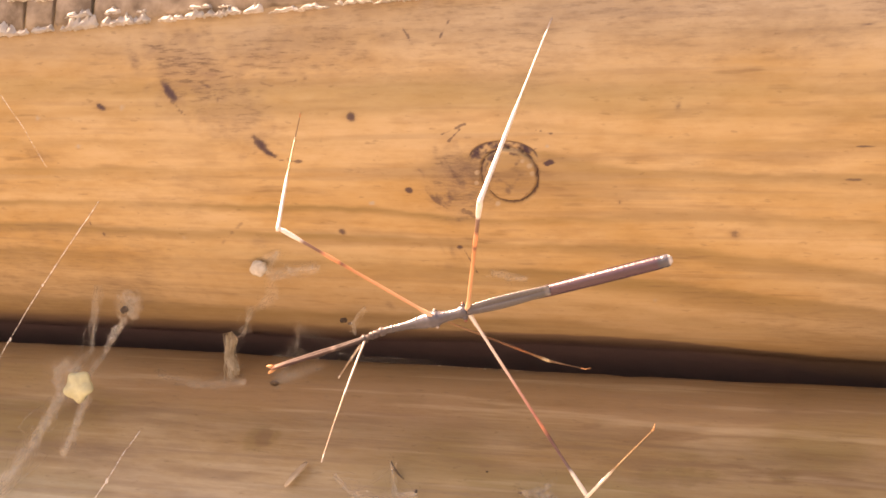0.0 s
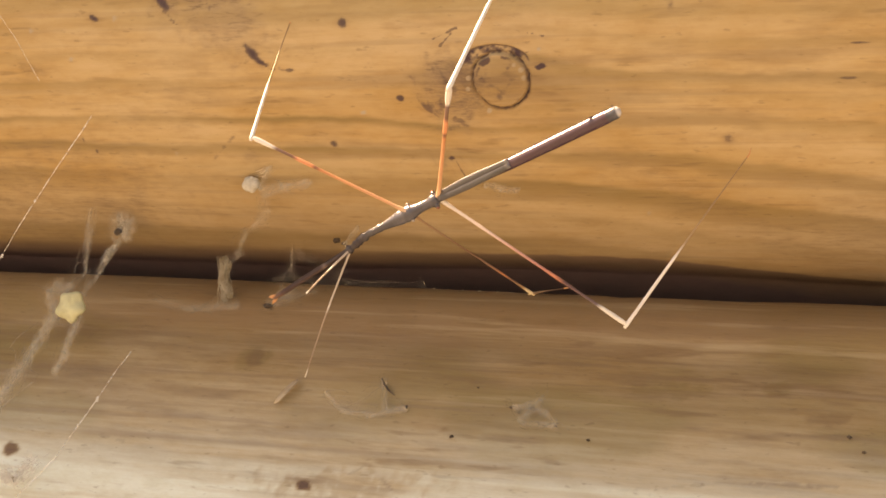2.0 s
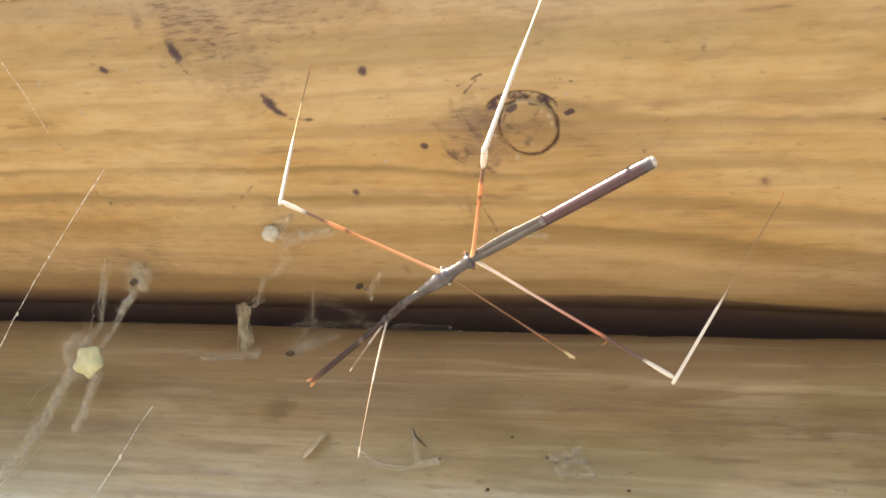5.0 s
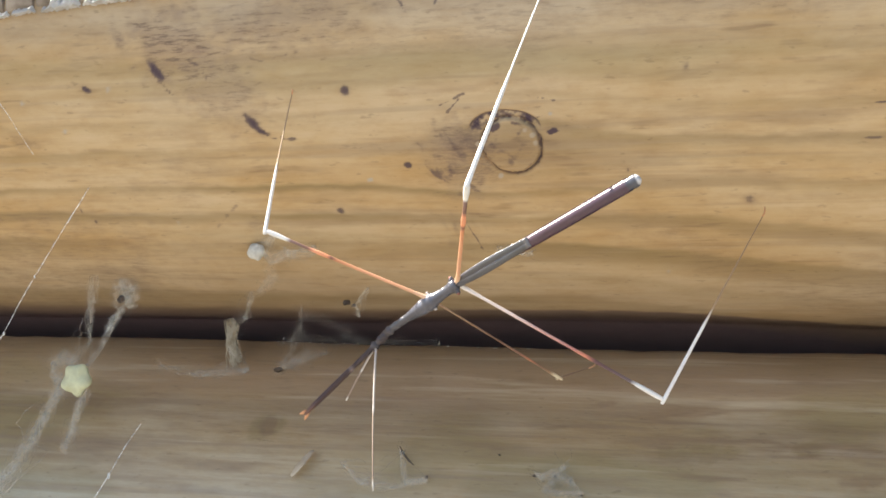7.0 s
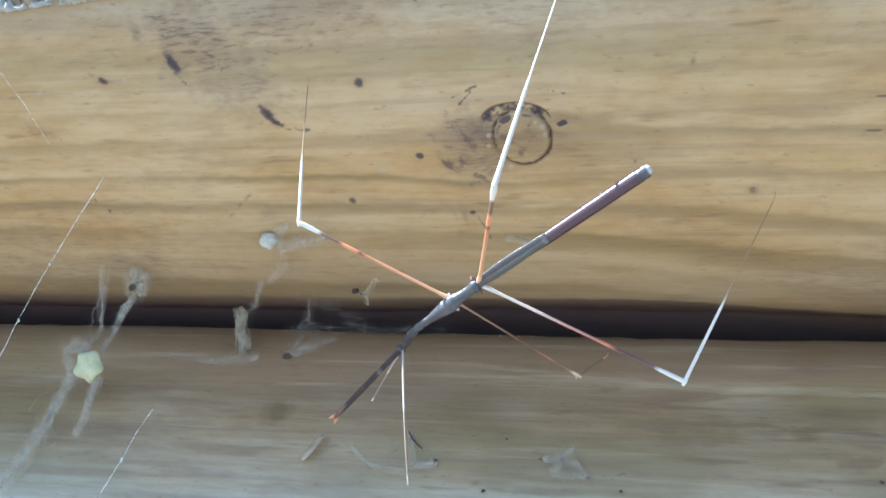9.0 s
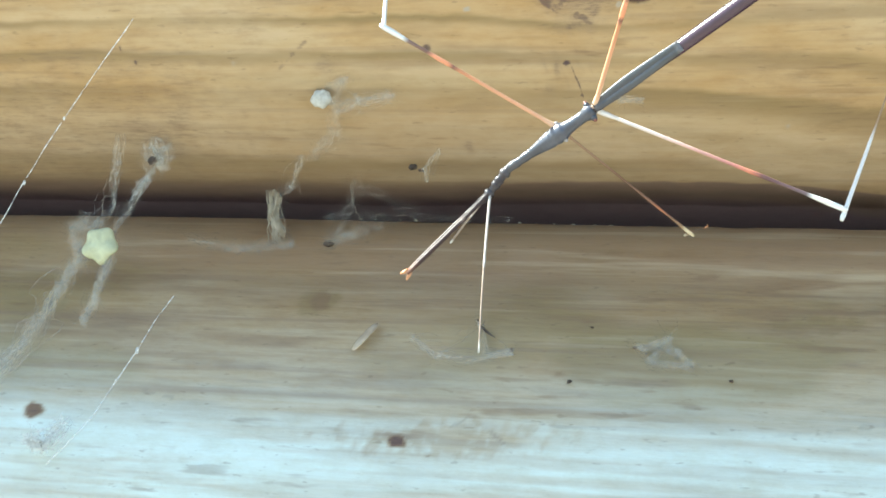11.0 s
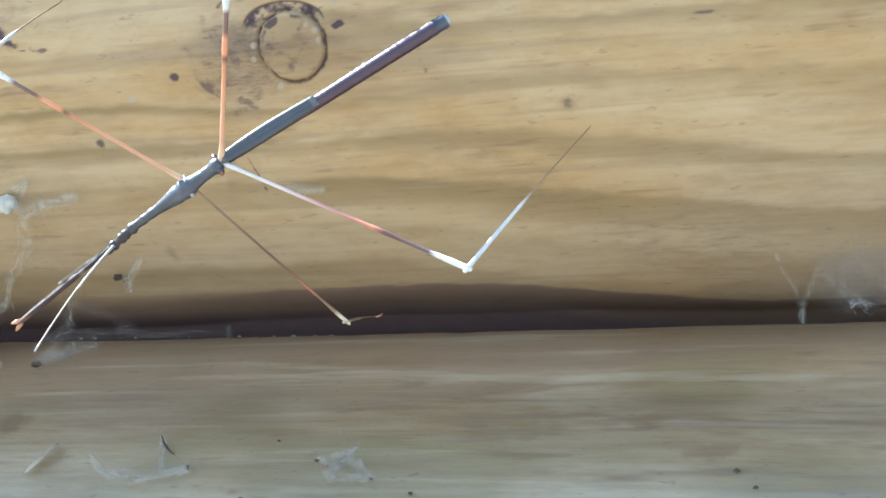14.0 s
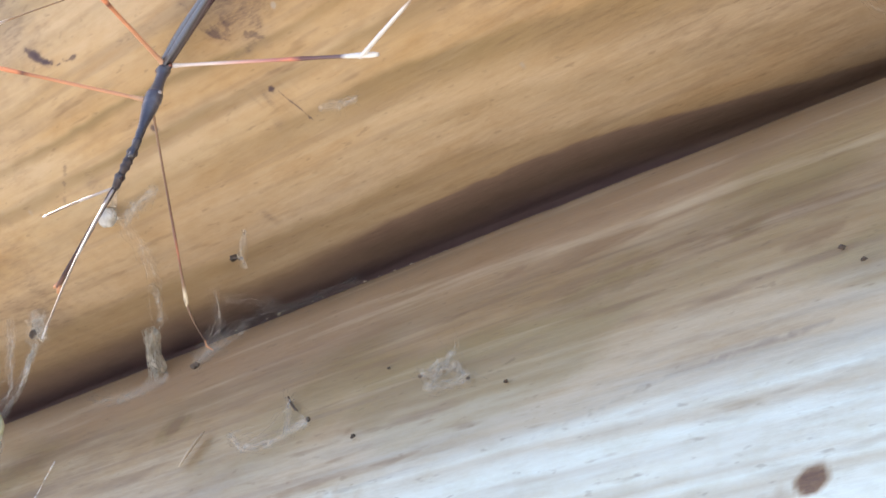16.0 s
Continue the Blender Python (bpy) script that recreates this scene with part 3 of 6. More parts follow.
def lower_bend(x, y, z, phi):
    """The top is hewn, with a slightly rounded, frayed arris, and falls away behind it."""
    top = np.interp(x, *ARRIS) + 0.00025 * value_noise(x * 35, x * 0, 161) + 0.00012 * value_noise(x * 300, x * 0, 162)
    k = 0.0004
    y = y - lower_bulge(z) * (y < 0.0525) * (1 - smooth(z, -0.0262, -0.0235))
    behind = smooth(z, top - 0.001, top + 0.0015)
    return y, top - k * np.logaddexp(0, (top - z) / k) - 0.5 * behind * np.clip(y - 0.0285, 0, 0.05)


wall = thing("wall", "wall of weathered round pine logs with a deep groove between them", "wall", kind="structure")
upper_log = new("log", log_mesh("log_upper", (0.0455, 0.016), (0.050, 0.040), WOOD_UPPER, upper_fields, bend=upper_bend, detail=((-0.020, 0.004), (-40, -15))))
tagged(upper_log, label="honey-coloured pine log with a ringed knot")
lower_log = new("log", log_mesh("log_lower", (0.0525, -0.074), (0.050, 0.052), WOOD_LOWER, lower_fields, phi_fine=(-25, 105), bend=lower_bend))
tagged(lower_log, label="browner pine log, paler silver-grey lower down")
upper_log.parent = lower_log.parent = wall


def plain_fields(x, z, phi):
    v = z + 0.001 * fbm(x * 20, z * 40, 201)
    late = 0.6 * smooth(fbm(x * 4, v * 300, 202, 3), 0.0, 0.6)
    return 0.0006 * fbm(x * 10, z * 22, 203), late, 0 * x, 0 * x + 0.2, 0 * x, 0 * x, 0 * x


# the wall goes on above and below, out of view
for _z in [0.150 + 0.1 * k for k in range(10)] + [-0.175 - 0.1 * k for k in range(10)]:
    _log = new("log", log_mesh("log_far", (0.055, _z), (0.048, 0.0515), WOOD_LOWER, plain_fields, step=0.02, phi_fine=(0, 6)))
    _log.parent = wall


def box(bm, lo, hi):
    m = Matrix.Translation([(a + b) / 2 for a, b in zip(lo, hi)]) @ Matrix.Diagonal((*(b - a for a, b in zip(lo, hi)), 1))
    return bmesh.ops.create_cube(bm, size=1, matrix=m)


# unseen board added behind the logs to keep sky out of the gap
_bm = bmesh.new()
box(_bm, (-2.0, 0.060, -1.21), (2.0, 0.075, 1.10))
part("unseen_backing", _bm, plain("unseen_backing_wood", (0.16, 0.11, 0.07), (0.09, 0.06, 0.04), 0.8, 200), wall)


# ---- thread-legged bug ----
# the thorax's bluish tinge paints in the sky mirrored on its cuticle
BODY = banded("bug_body", [(0.0, (0.07, 0.07, 0.09)), (0.3, (0.07, 0.07, 0.095)), (0.42, (0.11, 0.11, 0.14)), (0.6, (0.05, 0.05, 0.068)), (1.0, (0.05, 0.045, 0.052))], 0.35, 0.5, 1.0, (0.03, 0.028, 0.036), 0.00014, 0.28, 0.00008)
NECK = banded("bug_neck", [(0.0, (0.045, 0.04, 0.045)), (0.3, (0.085, 0.075, 0.08)), (0.6, (0.04, 0.03, 0.035)), (1.0, (0.06, 0.045, 0.045))], 0.45, 0.5, 0.4, (0.085, 0.075, 0.08), 0.0002, 0.34, 0.00006)
ABDOMEN = banded("bug_abdomen", [(0.0, (0.08, 0.065, 0.06)), (0.36, (0.085, 0.06, 0.06)), (0.42, (0.060, 0.022, 0.040)), (0.93, (0.054, 0.020, 0.042)), (0.945, (0.035, 0.04, 0.06)), (0.984, (0.07, 0.08, 0.105)), (0.992, (0.80, 0.78, 0.76))], 0.45, 0.30, 1.0, (0.085, 0.05, 0.065), 0.00003, 0.27, 0.00007)
WING = banded("bug_wing", [(0.0, (0.055, 0.05, 0.06)), (0.6, (0.07, 0.066, 0.068)), (0.93, (0.065, 0.06, 0.06)), (1.0, (0.26, 0.23, 0.21))], 0.4, 0.5, 1.0, (0.035, 0.032, 0.034), 0.00006, 0.28, 0.00007)
FEMUR = banded("bug_femur", [(0.0, (0.70, 0.52, 0.44)), (0.05, (0.78, 0.50, 0.32)), (0.12, (0.74, 0.40, 0.24)), (0.40, (0.74, 0.36, 0.20)), (0.56, (0.64, 0.28, 0.14)), (0.595, (0.22, 0.10, 0.07)), (0.62, (0.80, 0.33, 0.17)), (0.70, (0.84, 0.36, 0.20)), (0.74, (0.22, 0.12, 0.09)), (0.84, (0.24, 0.15, 0.13)), (0.87, (0.86, 0.84, 0.80)), (1.0, (0.88, 0.86, 0.83))], 0.35, 0.12)
FEMUR_PALE = banded("bug_femur_pale", [(0.0, (0.85, 0.80, 0.76)), (0.25, (0.84, 0.68, 0.62)), (0.40, (0.70, 0.40, 0.34)), (0.55, (0.52, 0.22, 0.19)), (0.62, (0.72, 0.26, 0.16)), (0.67, (0.15, 0.07, 0.07)), (0.84, (0.16, 0.11, 0.12)), (0.87, (0.86, 0.84, 0.80)), (1.0, (0.88, 0.86, 0.83))], 0.35, 0.12)
TIBIA = banded("bug_tibia", [(0.0, (0.88, 0.86, 0.83)), (0.40, (0.86, 0.82, 0.78)), (0.50, (0.42, 0.29, 0.18)), (0.62, (0.36, 0.25, 0.15)), (1.0, (0.22, 0.14, 0.08))], 0.35, 0.1)
FEMUR_DARK = banded("bug_femur_dark", [(0.0, (0.40, 0.25, 0.15)), (0.3, (0.26, 0.15, 0.09)), (0.5, (0.16, 0.08, 0.05)), (0.66, (0.24, 0.12, 0.08)), (0.74, (0.48, 0.18, 0.09)), (0.80, (0.22, 0.11, 0.07)), (0.90, (0.30, 0.18, 0.10)), (0.94, (0.74, 0.62, 0.42)), (1.0, (0.78, 0.66, 0.46))], 0.4, 0.15)
TIBIA_DARK = banded("bug_tibia_dark", [(0.0, (0.55, 0.45, 0.30)), (0.2, (0.20, 0.12, 0.07)), (1.0, (0.12, 0.07, 0.05))], 0.4, 0.1)
TIBIA_WHITE = banded("bug_tibia_white", [(0.0, (0.88, 0.86, 0.84)), (0.85, (0.86, 0.83, 0.80)), (0.95, (0.30, 0.18, 0.11)), (1.0, (0.18, 0.10, 0.06))], 0.35, 0.08)
FORELEG = banded("bug_foreleg", [(0.0, (0.055, 0.042, 0.042)), (0.30, (0.045, 0.030, 0.030)), (0.345, (0.24, 0.18, 0.16)), (0.38, (0.06, 0.038, 0.036)), (0.85, (0.075, 0.045, 0.042)), (1.0, (0.24, 0.12, 0.08))], 0.5, 0.4, 0.15, (0.12, 0.085, 0.08))
TARSUS = plain("bug_tarsus", (0.70, 0.36, 0.19), (0.52, 0.25, 0.12), 0.4, 1500, 0.00005)
ANTENNA = banded("bug_antenna", [(0.0, (0.50, 0.44, 0.40)), (0.42, (0.54, 0.48, 0.43)), (0.45, (0.72, 0.68, 0.64)), (0.50, (0.36, 0.28, 0.22)), (0.92, (0.30, 0.22, 0.17)), (0.96, (0.74, 0.70, 0.66))], 0.35, 0.15)
COXA = plain("bug_coxa", (0.30, 0.12, 0.09), (0.16, 0.07, 0.05), 0.35, 1200, 0.00005)
EYE = plain("bug_eye", (0.05, 0.03, 0.03), (0.03, 0.02, 0.02), 0.15, 900, 0.00001)
MARGIN = plain("bug_margin", (0.085, 0.045, 0.06), (0.06, 0.03, 0.04), 0.3, 900, 0.00005)
PALE = plain("bug_pale", (0.50, 0.46, 0.45), (0.34, 0.29, 0.27), 0.3, 900, 0.00005)

BUG = {}


def ball(bm, at, radius, squash=(1, 1, 1), slot=0, rings=10):
    m = Matrix.Translation(at) @ Matrix.Diagonal((*(radius * s for s in squash), 1))
    made = bmesh.ops.create_uvsphere(bm, u_segments=14, v_segments=rings, radius=1, matrix=m)
    for v in made["verts"]:
        for f in v.link_faces:
            f.smooth, f.material_index = True, slot


def leg(femur_length, tibia_length, femur_stuff, tibia_stuff, key, thick=1.0, label=""):
    pts, rad = swell(femur_length, [(0, 0.20), (0.03, 0.25), (0.1, 0.16), (0.55, 0.145), (0.66, 0.20), (0.74, 0.15), (0.84, 0.16), (0.93, 0.25), (0.98, 0.24), (1, 0.17)])
    femur = part("femur", tube(bmesh.new(), pts, [r * thick for r in rad], 10), femur_stuff, bug, label)
    bm = bmesh.new()
    pts, rad = swell(tibia_length, [(0, 0.22), (0.04, 0.19), (0.4, 0.15), (0.5, 0.075), (0.97, 0.05), (1, 0.04)])
    tube(bm, [(-0.0005, 0, 0)] + [(x, 0, 0.00025 * math.sin(3.1 * x / tibia_length)) for x, _, _ in pts], [0.00016 * thick] + [r * thick for r in rad], 8)
    tibia = part("tibia", bm, tibia_stuff, bug)
    foot = part("tarsus", tube(bmesh.new(), [(0, 0, 0), (0.0006, 0, 0.0001), (0.0012, 0.0003, -0.0001)], [0.00009, 0.00008, 0.00004], 6), TARSUS, tibia)
    foot.location = (tibia_length, 0, 0)
    BUG["femur_" + key], BUG["tibia_" + key] = femur, tibia


bug = thing("thread_legged_bug", "slender grey-brown thread-legged bug with orange and white banded legs", "insect")
BUG["body"] = bug
_bm = bmesh.new()
tube(_bm, *swell(0.0117, [(0, 0.58), (0.03, 0.76), (0.07, 0.80), (0.10, 0.62), (0.20, 0.62), (0.28, 0.74), (0.335, 0.98), (0.40, 1.00), (0.43, 0.88), (0.46, 0.92), (0.56, 0.70), (0.66, 0.52), (0.70, 0.46), (0.73, 0.50), (0.80, 0.42), (0.83, 0.52), (0.86, 0.44), (0.93, 0.40), (1, 0.36)], 64), 16, 0.85)
for _x, _s in ((0.0004, 1), (0.0004, -1), (0.0040, 1), (0.0040, -1)):
    tube(_bm, [(_x, _s * 0.0004, 0), (_x, _s * 0.0008, 0.0001), (_x, _s * 0.0011, 0)], [0.00040, 0.00034, 0.00020], 8)
part("thorax", _bm, BODY, bug)
for _x, _s in ((0.0004, 1), (0.0004, -1), (0.0040, 1), (0.0040, -1)):
    _bm = bmesh.new()
    ball(_bm, (_x, _s * 0.0010, 0.0001), 0.00022)
    part("coxa", _bm, COXA if _x < 0.002 else PALE, bug, "reddish leg joint" if _x < 0.002 else "pale leg joint")

abdomen = part("abdomen", tube(bmesh.new(), *swell(0.0247, [(0, 0.50), (0.1, 0.55), (0.34, 0.62), (0.40, 0.68), (0.7, 0.72), (0.93, 0.76), (0.95, 0.66), (0.965, 0.76), (0.985, 0.70), (1, 0.32)], 70), 16, 0.8), ABDOMEN, bug)
BUG["abdomen"] = abdomen
for _s in (1, -1):
    _bm = bmesh.new()
    _pts = [(0.0002 + 0.0102 * k / 20, _s * (0.00020 + 0.00012 * math.sin(math.pi * k / 20)), 0.00048 + 0.00008 * math.sin(math.pi * k / 20)) for k in range(21)]
    tube(_bm, _pts, [0.00046 * (0.45 + 0.55 * math.sin(math.pi * min(0.80, 0.12 + k / 21)) ** 0.6) for k in range(21)], 10, 0.28)
    part("wing", _bm, WING, abdomen, "greyish folded wing pad")
_bm = bmesh.new()
for _s in (1, -1):
    tube(_bm, [(0.0098, _s * 0.00068, 0.0001), (0.017, _s * 0.00075, 0.0001), (0.0235, _s * 0.00074, 0.0001)], [0.00003, 0.00003, 0.00003], 6)
part("side_margin", _bm, MARGIN, abdomen, "pale rim along the abdomen")

pronotum = part("pronotum", tube(bmesh.new(), [(-0.0012, 0, 0), (-0.0009, 0, 0), (-0.0006, 0, 0), (-0.0003, 0, 0)] + swell(0.0029, [(0, 1)], 24)[0], [0.00022, 0.00030, 0.00036, 0.00040] + swell(0.0029, [(0, 0.42), (0.10, 0.58), (0.2, 0.62), (0.26, 0.46), (0.40, 0.44), (0.48, 0.56), (0.58, 0.46), (0.7, 0.56), (0.8, 0.40), (1, 0.36)], 24)[1], 12, 0.9), NECK, bug)
BUG["pronotum"] = pronotum
_bm = bmesh.new()
tube(_bm, [(0, 0, 0), (0.0004, 0, 0), (0.0009, 0, 0), (0.0015, 0, -0.0001), (0.0019, 0, -0.0002)], [0.00032, 0.00055, 0.00042, 0.00038, 0.0001], 12)
head = part("head", _bm, NECK, pronotum)
head.location = (0.0026, 0, 0)
for _s in (1, -1):
    _bm = bmesh.new()
    ball(_bm, (0.0031, _s * 0.0004, 0.0001), 0.00022)
    part("eye", _bm, EYE, pronotum)

fore = new("forelegs")
fore.empty_display_size = 0.001
fore.parent = bug
BUG["forelegs"] = fore
for _s in (1, -1):
    _bm = bmesh.new()
    tube(_bm, [(0.0120 * k / 16, _s * (0.00008 + 0.00005 * math.sin(math.pi * k / 16)), 0.00010 * _s) for k in range(17)],
         list(np.interp(np.linspace(0, 1, 17), [0, 0.06, 0.36, 0.40, 0.45, 0.85, 1], [0.00022, 0.00028, 0.00019, 0.00030, 0.00024, 0.00026, 0.00019])), 9)
    part("foreleg", _bm, FORELEG, fore)
    _bm = bmesh.new()
    tube(_bm, [(0.0116, _s * 0.00018, 0), (0.0121, _s * 0.0003, 0), (0.0125, _s * 0.00046, 0)], [0.00017, 0.00022, 0.00008], 8)
    part("tarsus", _bm, TARSUS, fore, "orange tip of the foreleg")

for _key, _len in (("antenna_a", 0.0077), ("antenna_b", 0.0173)):
    _bm = bmesh.new()
    tube(_bm, [(_len * k / 20, 0, 0.0004 * math.sin(math.pi * k / 20) * _len / 0.018) for k in range(21)], list(np.linspace(0.00015, 0.00010 if _len < 0.01 else 0.00007, 21)), 7)
    BUG[_key] = part("antenna", _bm, ANTENNA, bug)

leg(0.0208, 0.0190, FEMUR, TIBIA, "a", 1.2)
leg(0.0166, 0.0304, FEMUR, TIBIA_WHITE, "b", 1.45)
leg(0.0263, 0.0240, FEMUR_PALE, TIBIA, "c", 1.15)
leg(0.0207, 0.0042, FEMUR_DARK, TIBIA_DARK, "d", 0.8)


# ---- flaking white trim over the upper log ----
GREY_WOOD = plain("grey_wood", (0.40, 0.34, 0.28), (0.17, 0.135, 0.105), 0.8, 350, 0.0003)
OLD_PAINT = plain("old_white_paint", (0.88, 0.88, 0.87), (0.70, 0.68, 0.65), 0.6, 700, 0.0003)
trim_board = thing("trim", "grey weathered board with flaking white paint over the log", "trim", kind="structure")


def trim_z(x):
    return 0.0160 + 0.048 * (min(max(x, -0.2), 0.2) + 0.076)


def trim_piece(x0, x1):
    """One length of the board, with a worn lower edge and split ends."""
    bm, cols, n = bmesh.new(), [], max(12, int((x1 - x0) / 0.0008))
    n = min(n, 90)
    for i in range(n + 1):
        x = x0 + (x1 - x0) * i / n
        w = 0.0003 * noise.noise((x * 500, 0, 3)) + 0.0004 * noise.noise((x * 90, 0, 5))
        z = trim_z(x) + 0.0010 + w
        cols.append([bm.verts.new(p) for p in ((x, 0.020, z), (x, -0.0040, z), (x, -0.0050, z + 0.0006), (x, -0.0049 + w, z + 0.003), (x, -0.0050 - w, z + 0.012), (x, -0.0048, z + 0.070), (x, 0.020, z + 0.070))])
    for a, b in zip(cols, cols[1:]):
        for k in range(6):
            bm.faces.new((a[k], b[k], b[k + 1], a[k + 1])).smooth = k in (1, 2, 3)
    bm.faces.new(cols[0])
    bm.faces.new(cols[-1][::-1])
    part("board", bm, GREY_WOOD, trim_board)


_cuts = (-2.00, -0.0885, -0.0718, -0.0672, -0.0612, -0.018, 0.30, 2.00)
for _a, _b in zip(_cuts, _cuts[1:]):
    trim_piece(_a + 0.0003, _b - 0.0003)


def paint_flake(x0, length, base, tall, seed):
    """A ragged strip of lifting paint, torn along both edges."""
    bm, n = bmesh.new(), max(10, int(length / 0.00016))
    rows = []
    for k in range(n + 1):
        u = k / n
        x = x0 + length * u
        end = min(1, 5 * u + 0.15, 6 * (1 - u) + 0.1) ** 0.7
        torn = noise.noise((x * 420, seed, 2)) + 0.8 * noise.noise((x * 1300, seed, 4)) + 0.5 * noise.noise((x * 3600, seed, 5))
        hi = tall * end * min(1.5, max(0.12, 0.75 + 0.75 * torn))
        lo = 0.00035 * noise.noise((x * 700, seed, 6)) + 0.00025 * noise.noise((x * 2600, seed, 8))
        z = trim_z(x) + base
        bulge = 0.00035 + 0.0006 * max(-0.4, noise.noise((x * 900, seed, 9)))
        rows.append([bm.verts.new(p) for p in ((x, -0.0050, z + lo * end), (x, -0.0052 - 1.4 * bulge * end, z + lo + hi * 0.15), (x, -0.0051 - (0.8 + 0.7 * torn) * bulge * end, z + lo + hi * 0.6), (x, -0.0049, z + lo + hi))])
    for p, q in zip(rows, rows[1:]):
        for k in range(3):
            bm.faces.new((p[k], q[k], q[k + 1], p[k + 1])).smooth = k == 1
    bmesh.ops.solidify(bm, geom=bm.faces[:], thickness=0.00015)
    part("paint_flake", bm, OLD_PAINT, trim_board, "ragged strip of lifting white paint")


_rnd, _x = random.Random(4), -0.100
while _x < -0.006:
    _len, _fade = _rnd.uniform(0.0025, 0.0085), min(1.0, max(0.35, (-0.004 - _x) / 0.055))
    paint_flake(_x, _len, 0.0002 + 0.0003 * _rnd.random(), _rnd.uniform(0.0010, 0.0024) * _fade, len(bpy.data.meshes))
    if _rnd.random() < 0.6:
        paint_flake(_x + 0.0006, _len * _rnd.uniform(0.3, 0.8), 0.0016 * _fade + 0.0004, _rnd.uniform(0.0005, 0.0011), len(bpy.data.meshes) + 50)
    _x += _len + _rnd.uniform(-0.0004, 0.0012)
for _x in (-0.0815, -0.079, -0.0745, -0.070, -0.066, -0.0595):
    paint_flake(_x, _rnd.uniform(0.0022, 0.0042), 0.0044 + 0.0012 * _rnd.random(), _rnd.uniform(0.0007, 0.0016), len(bpy.data.meshes) + 90)


# ---- cobwebs, threads and litter ----
def silk(name, colour, alpha, torn=False):
    """Dusty spider silk; the field "thin" says where a veil frays out."""
    mat, n, l, sh = material(name, 0.5, 0.4)
    sh.inputs["Base Color"].default_value = (*colour, 1)
    co = n.new("ShaderNodeTexCoord").outputs["Object"]
    t = noise_node(n, l, co, 500, (1, 1, 1), 3)
    if torn:
        t = noise_node(n, l, co, 800 if alpha == 1 else 1300, (1, 1, 1), 6, 0.75)
        a = scaled(n, l, t.outputs[0], 0.45 if alpha < 1 else 0.38, 0.70, 0, alpha)
    else:
        a = scaled(n, l, t.outputs[0], 0.3, 0.7, alpha * 0.55 if alpha < 1 else 0.1, min(1, alpha * 1.3))
    m = n.new("ShaderNodeMath")
    m.operation, m.use_clamp = "MULTIPLY", True
    l.new(a, m.inputs[0])
    l.new(scaled(n, l, field(n, "thin"), 0.0, 1.0, 1.0, 0.0), m.inputs[1])
    l.new(m.outputs[0], sh.inputs["Alpha"])
    return mat


SILK = silk("dusty_silk", (0.66, 0.62, 0.54), 0.36)
VEIL = silk("silk_veil", (0.60, 0.57, 0.50), 0.58, True)
VEIL_FINE = silk("thin_silk_veil", (0.64, 0.62, 0.56), 0.32, True)
FILM = silk("silk_film", (0.34, 0.31, 0.31), 0.15)
SILK_FINE = silk("fine_silk", (0.72, 0.69, 0.62), 0.26)
SILK_WHITE = silk("white_silk", (0.84, 0.84, 0.82), 0.6)
THREAD = silk("bright_thread", (0.88, 0.88, 0.86), 1.0, True)
HUSK = plain("dry_husk", (0.50, 0.45, 0.36), (0.33, 0.28, 0.20), 0.7, 900, 0.0002)
SAC = plain("papery_sac", (0.60, 0.62, 0.42), (0.46, 0.47, 0.31), 0.65, 900, 0.00015)
COTTON = plain("egg_cotton", (0.62, 0.61, 0.56), (0.46, 0.44, 0.39), 0.8, 1500, 0.0002)
DARK = plain("dark_litter", (0.12, 0.09, 0.07), (0.04, 0.03, 0.025), 0.7, 900, 0.0001)
SHAVING = plain("wood_shaving", (0.52, 0.44, 0.33), (0.40, 0.32, 0.23), 0.7, 500, 0.0001)


def mm(*p):
    """A place in millimetres, kept in front of the lower log's swelling top."""
    x, y, z = p
    if -36 < z < -26.5:
        y = min(y, 52.5 - 50 * math.sqrt(1 - ((z + 74) / 52) ** 2) - 1000 * float(lower_bulge(z / 1000)) - 0.15)
    return Vector((x, y, z)) / 1000


def strand(bm, a, b, radius, rnd, sag=0.1, steps=8, sides=4, waves=0.06):
    """A fine wavy thread from a to b."""
    a, b = Vector(a), Vector(b)
    far = (b - a).length
    off = Vector((rnd.uniform(-1, 1), rnd.uniform(-0.6, 0.6), rnd.uniform(-1, 0.4))) * far * sag
    seed = rnd.uniform(0, 90)
    pts = []
    for k in range(steps + 1):
        u = k / steps
        wob = Vector((noise.noise((u * 4, seed, 0)), noise.noise((u * 4, seed, 9)) * 0.5, noise.noise((u * 4, seed, 5)))) * far * waves * math.sin(math.pi * u)
        pts.append(a.lerp(b, u) + off * 4 * u * (1 - u) * 0.5 + wob)
    tube(bm, pts, [radius * (0.7 + 0.6 * abs(noise.noise((k * 0.7, seed, 2)))) for k in range(steps + 1)], sides, caps=False)


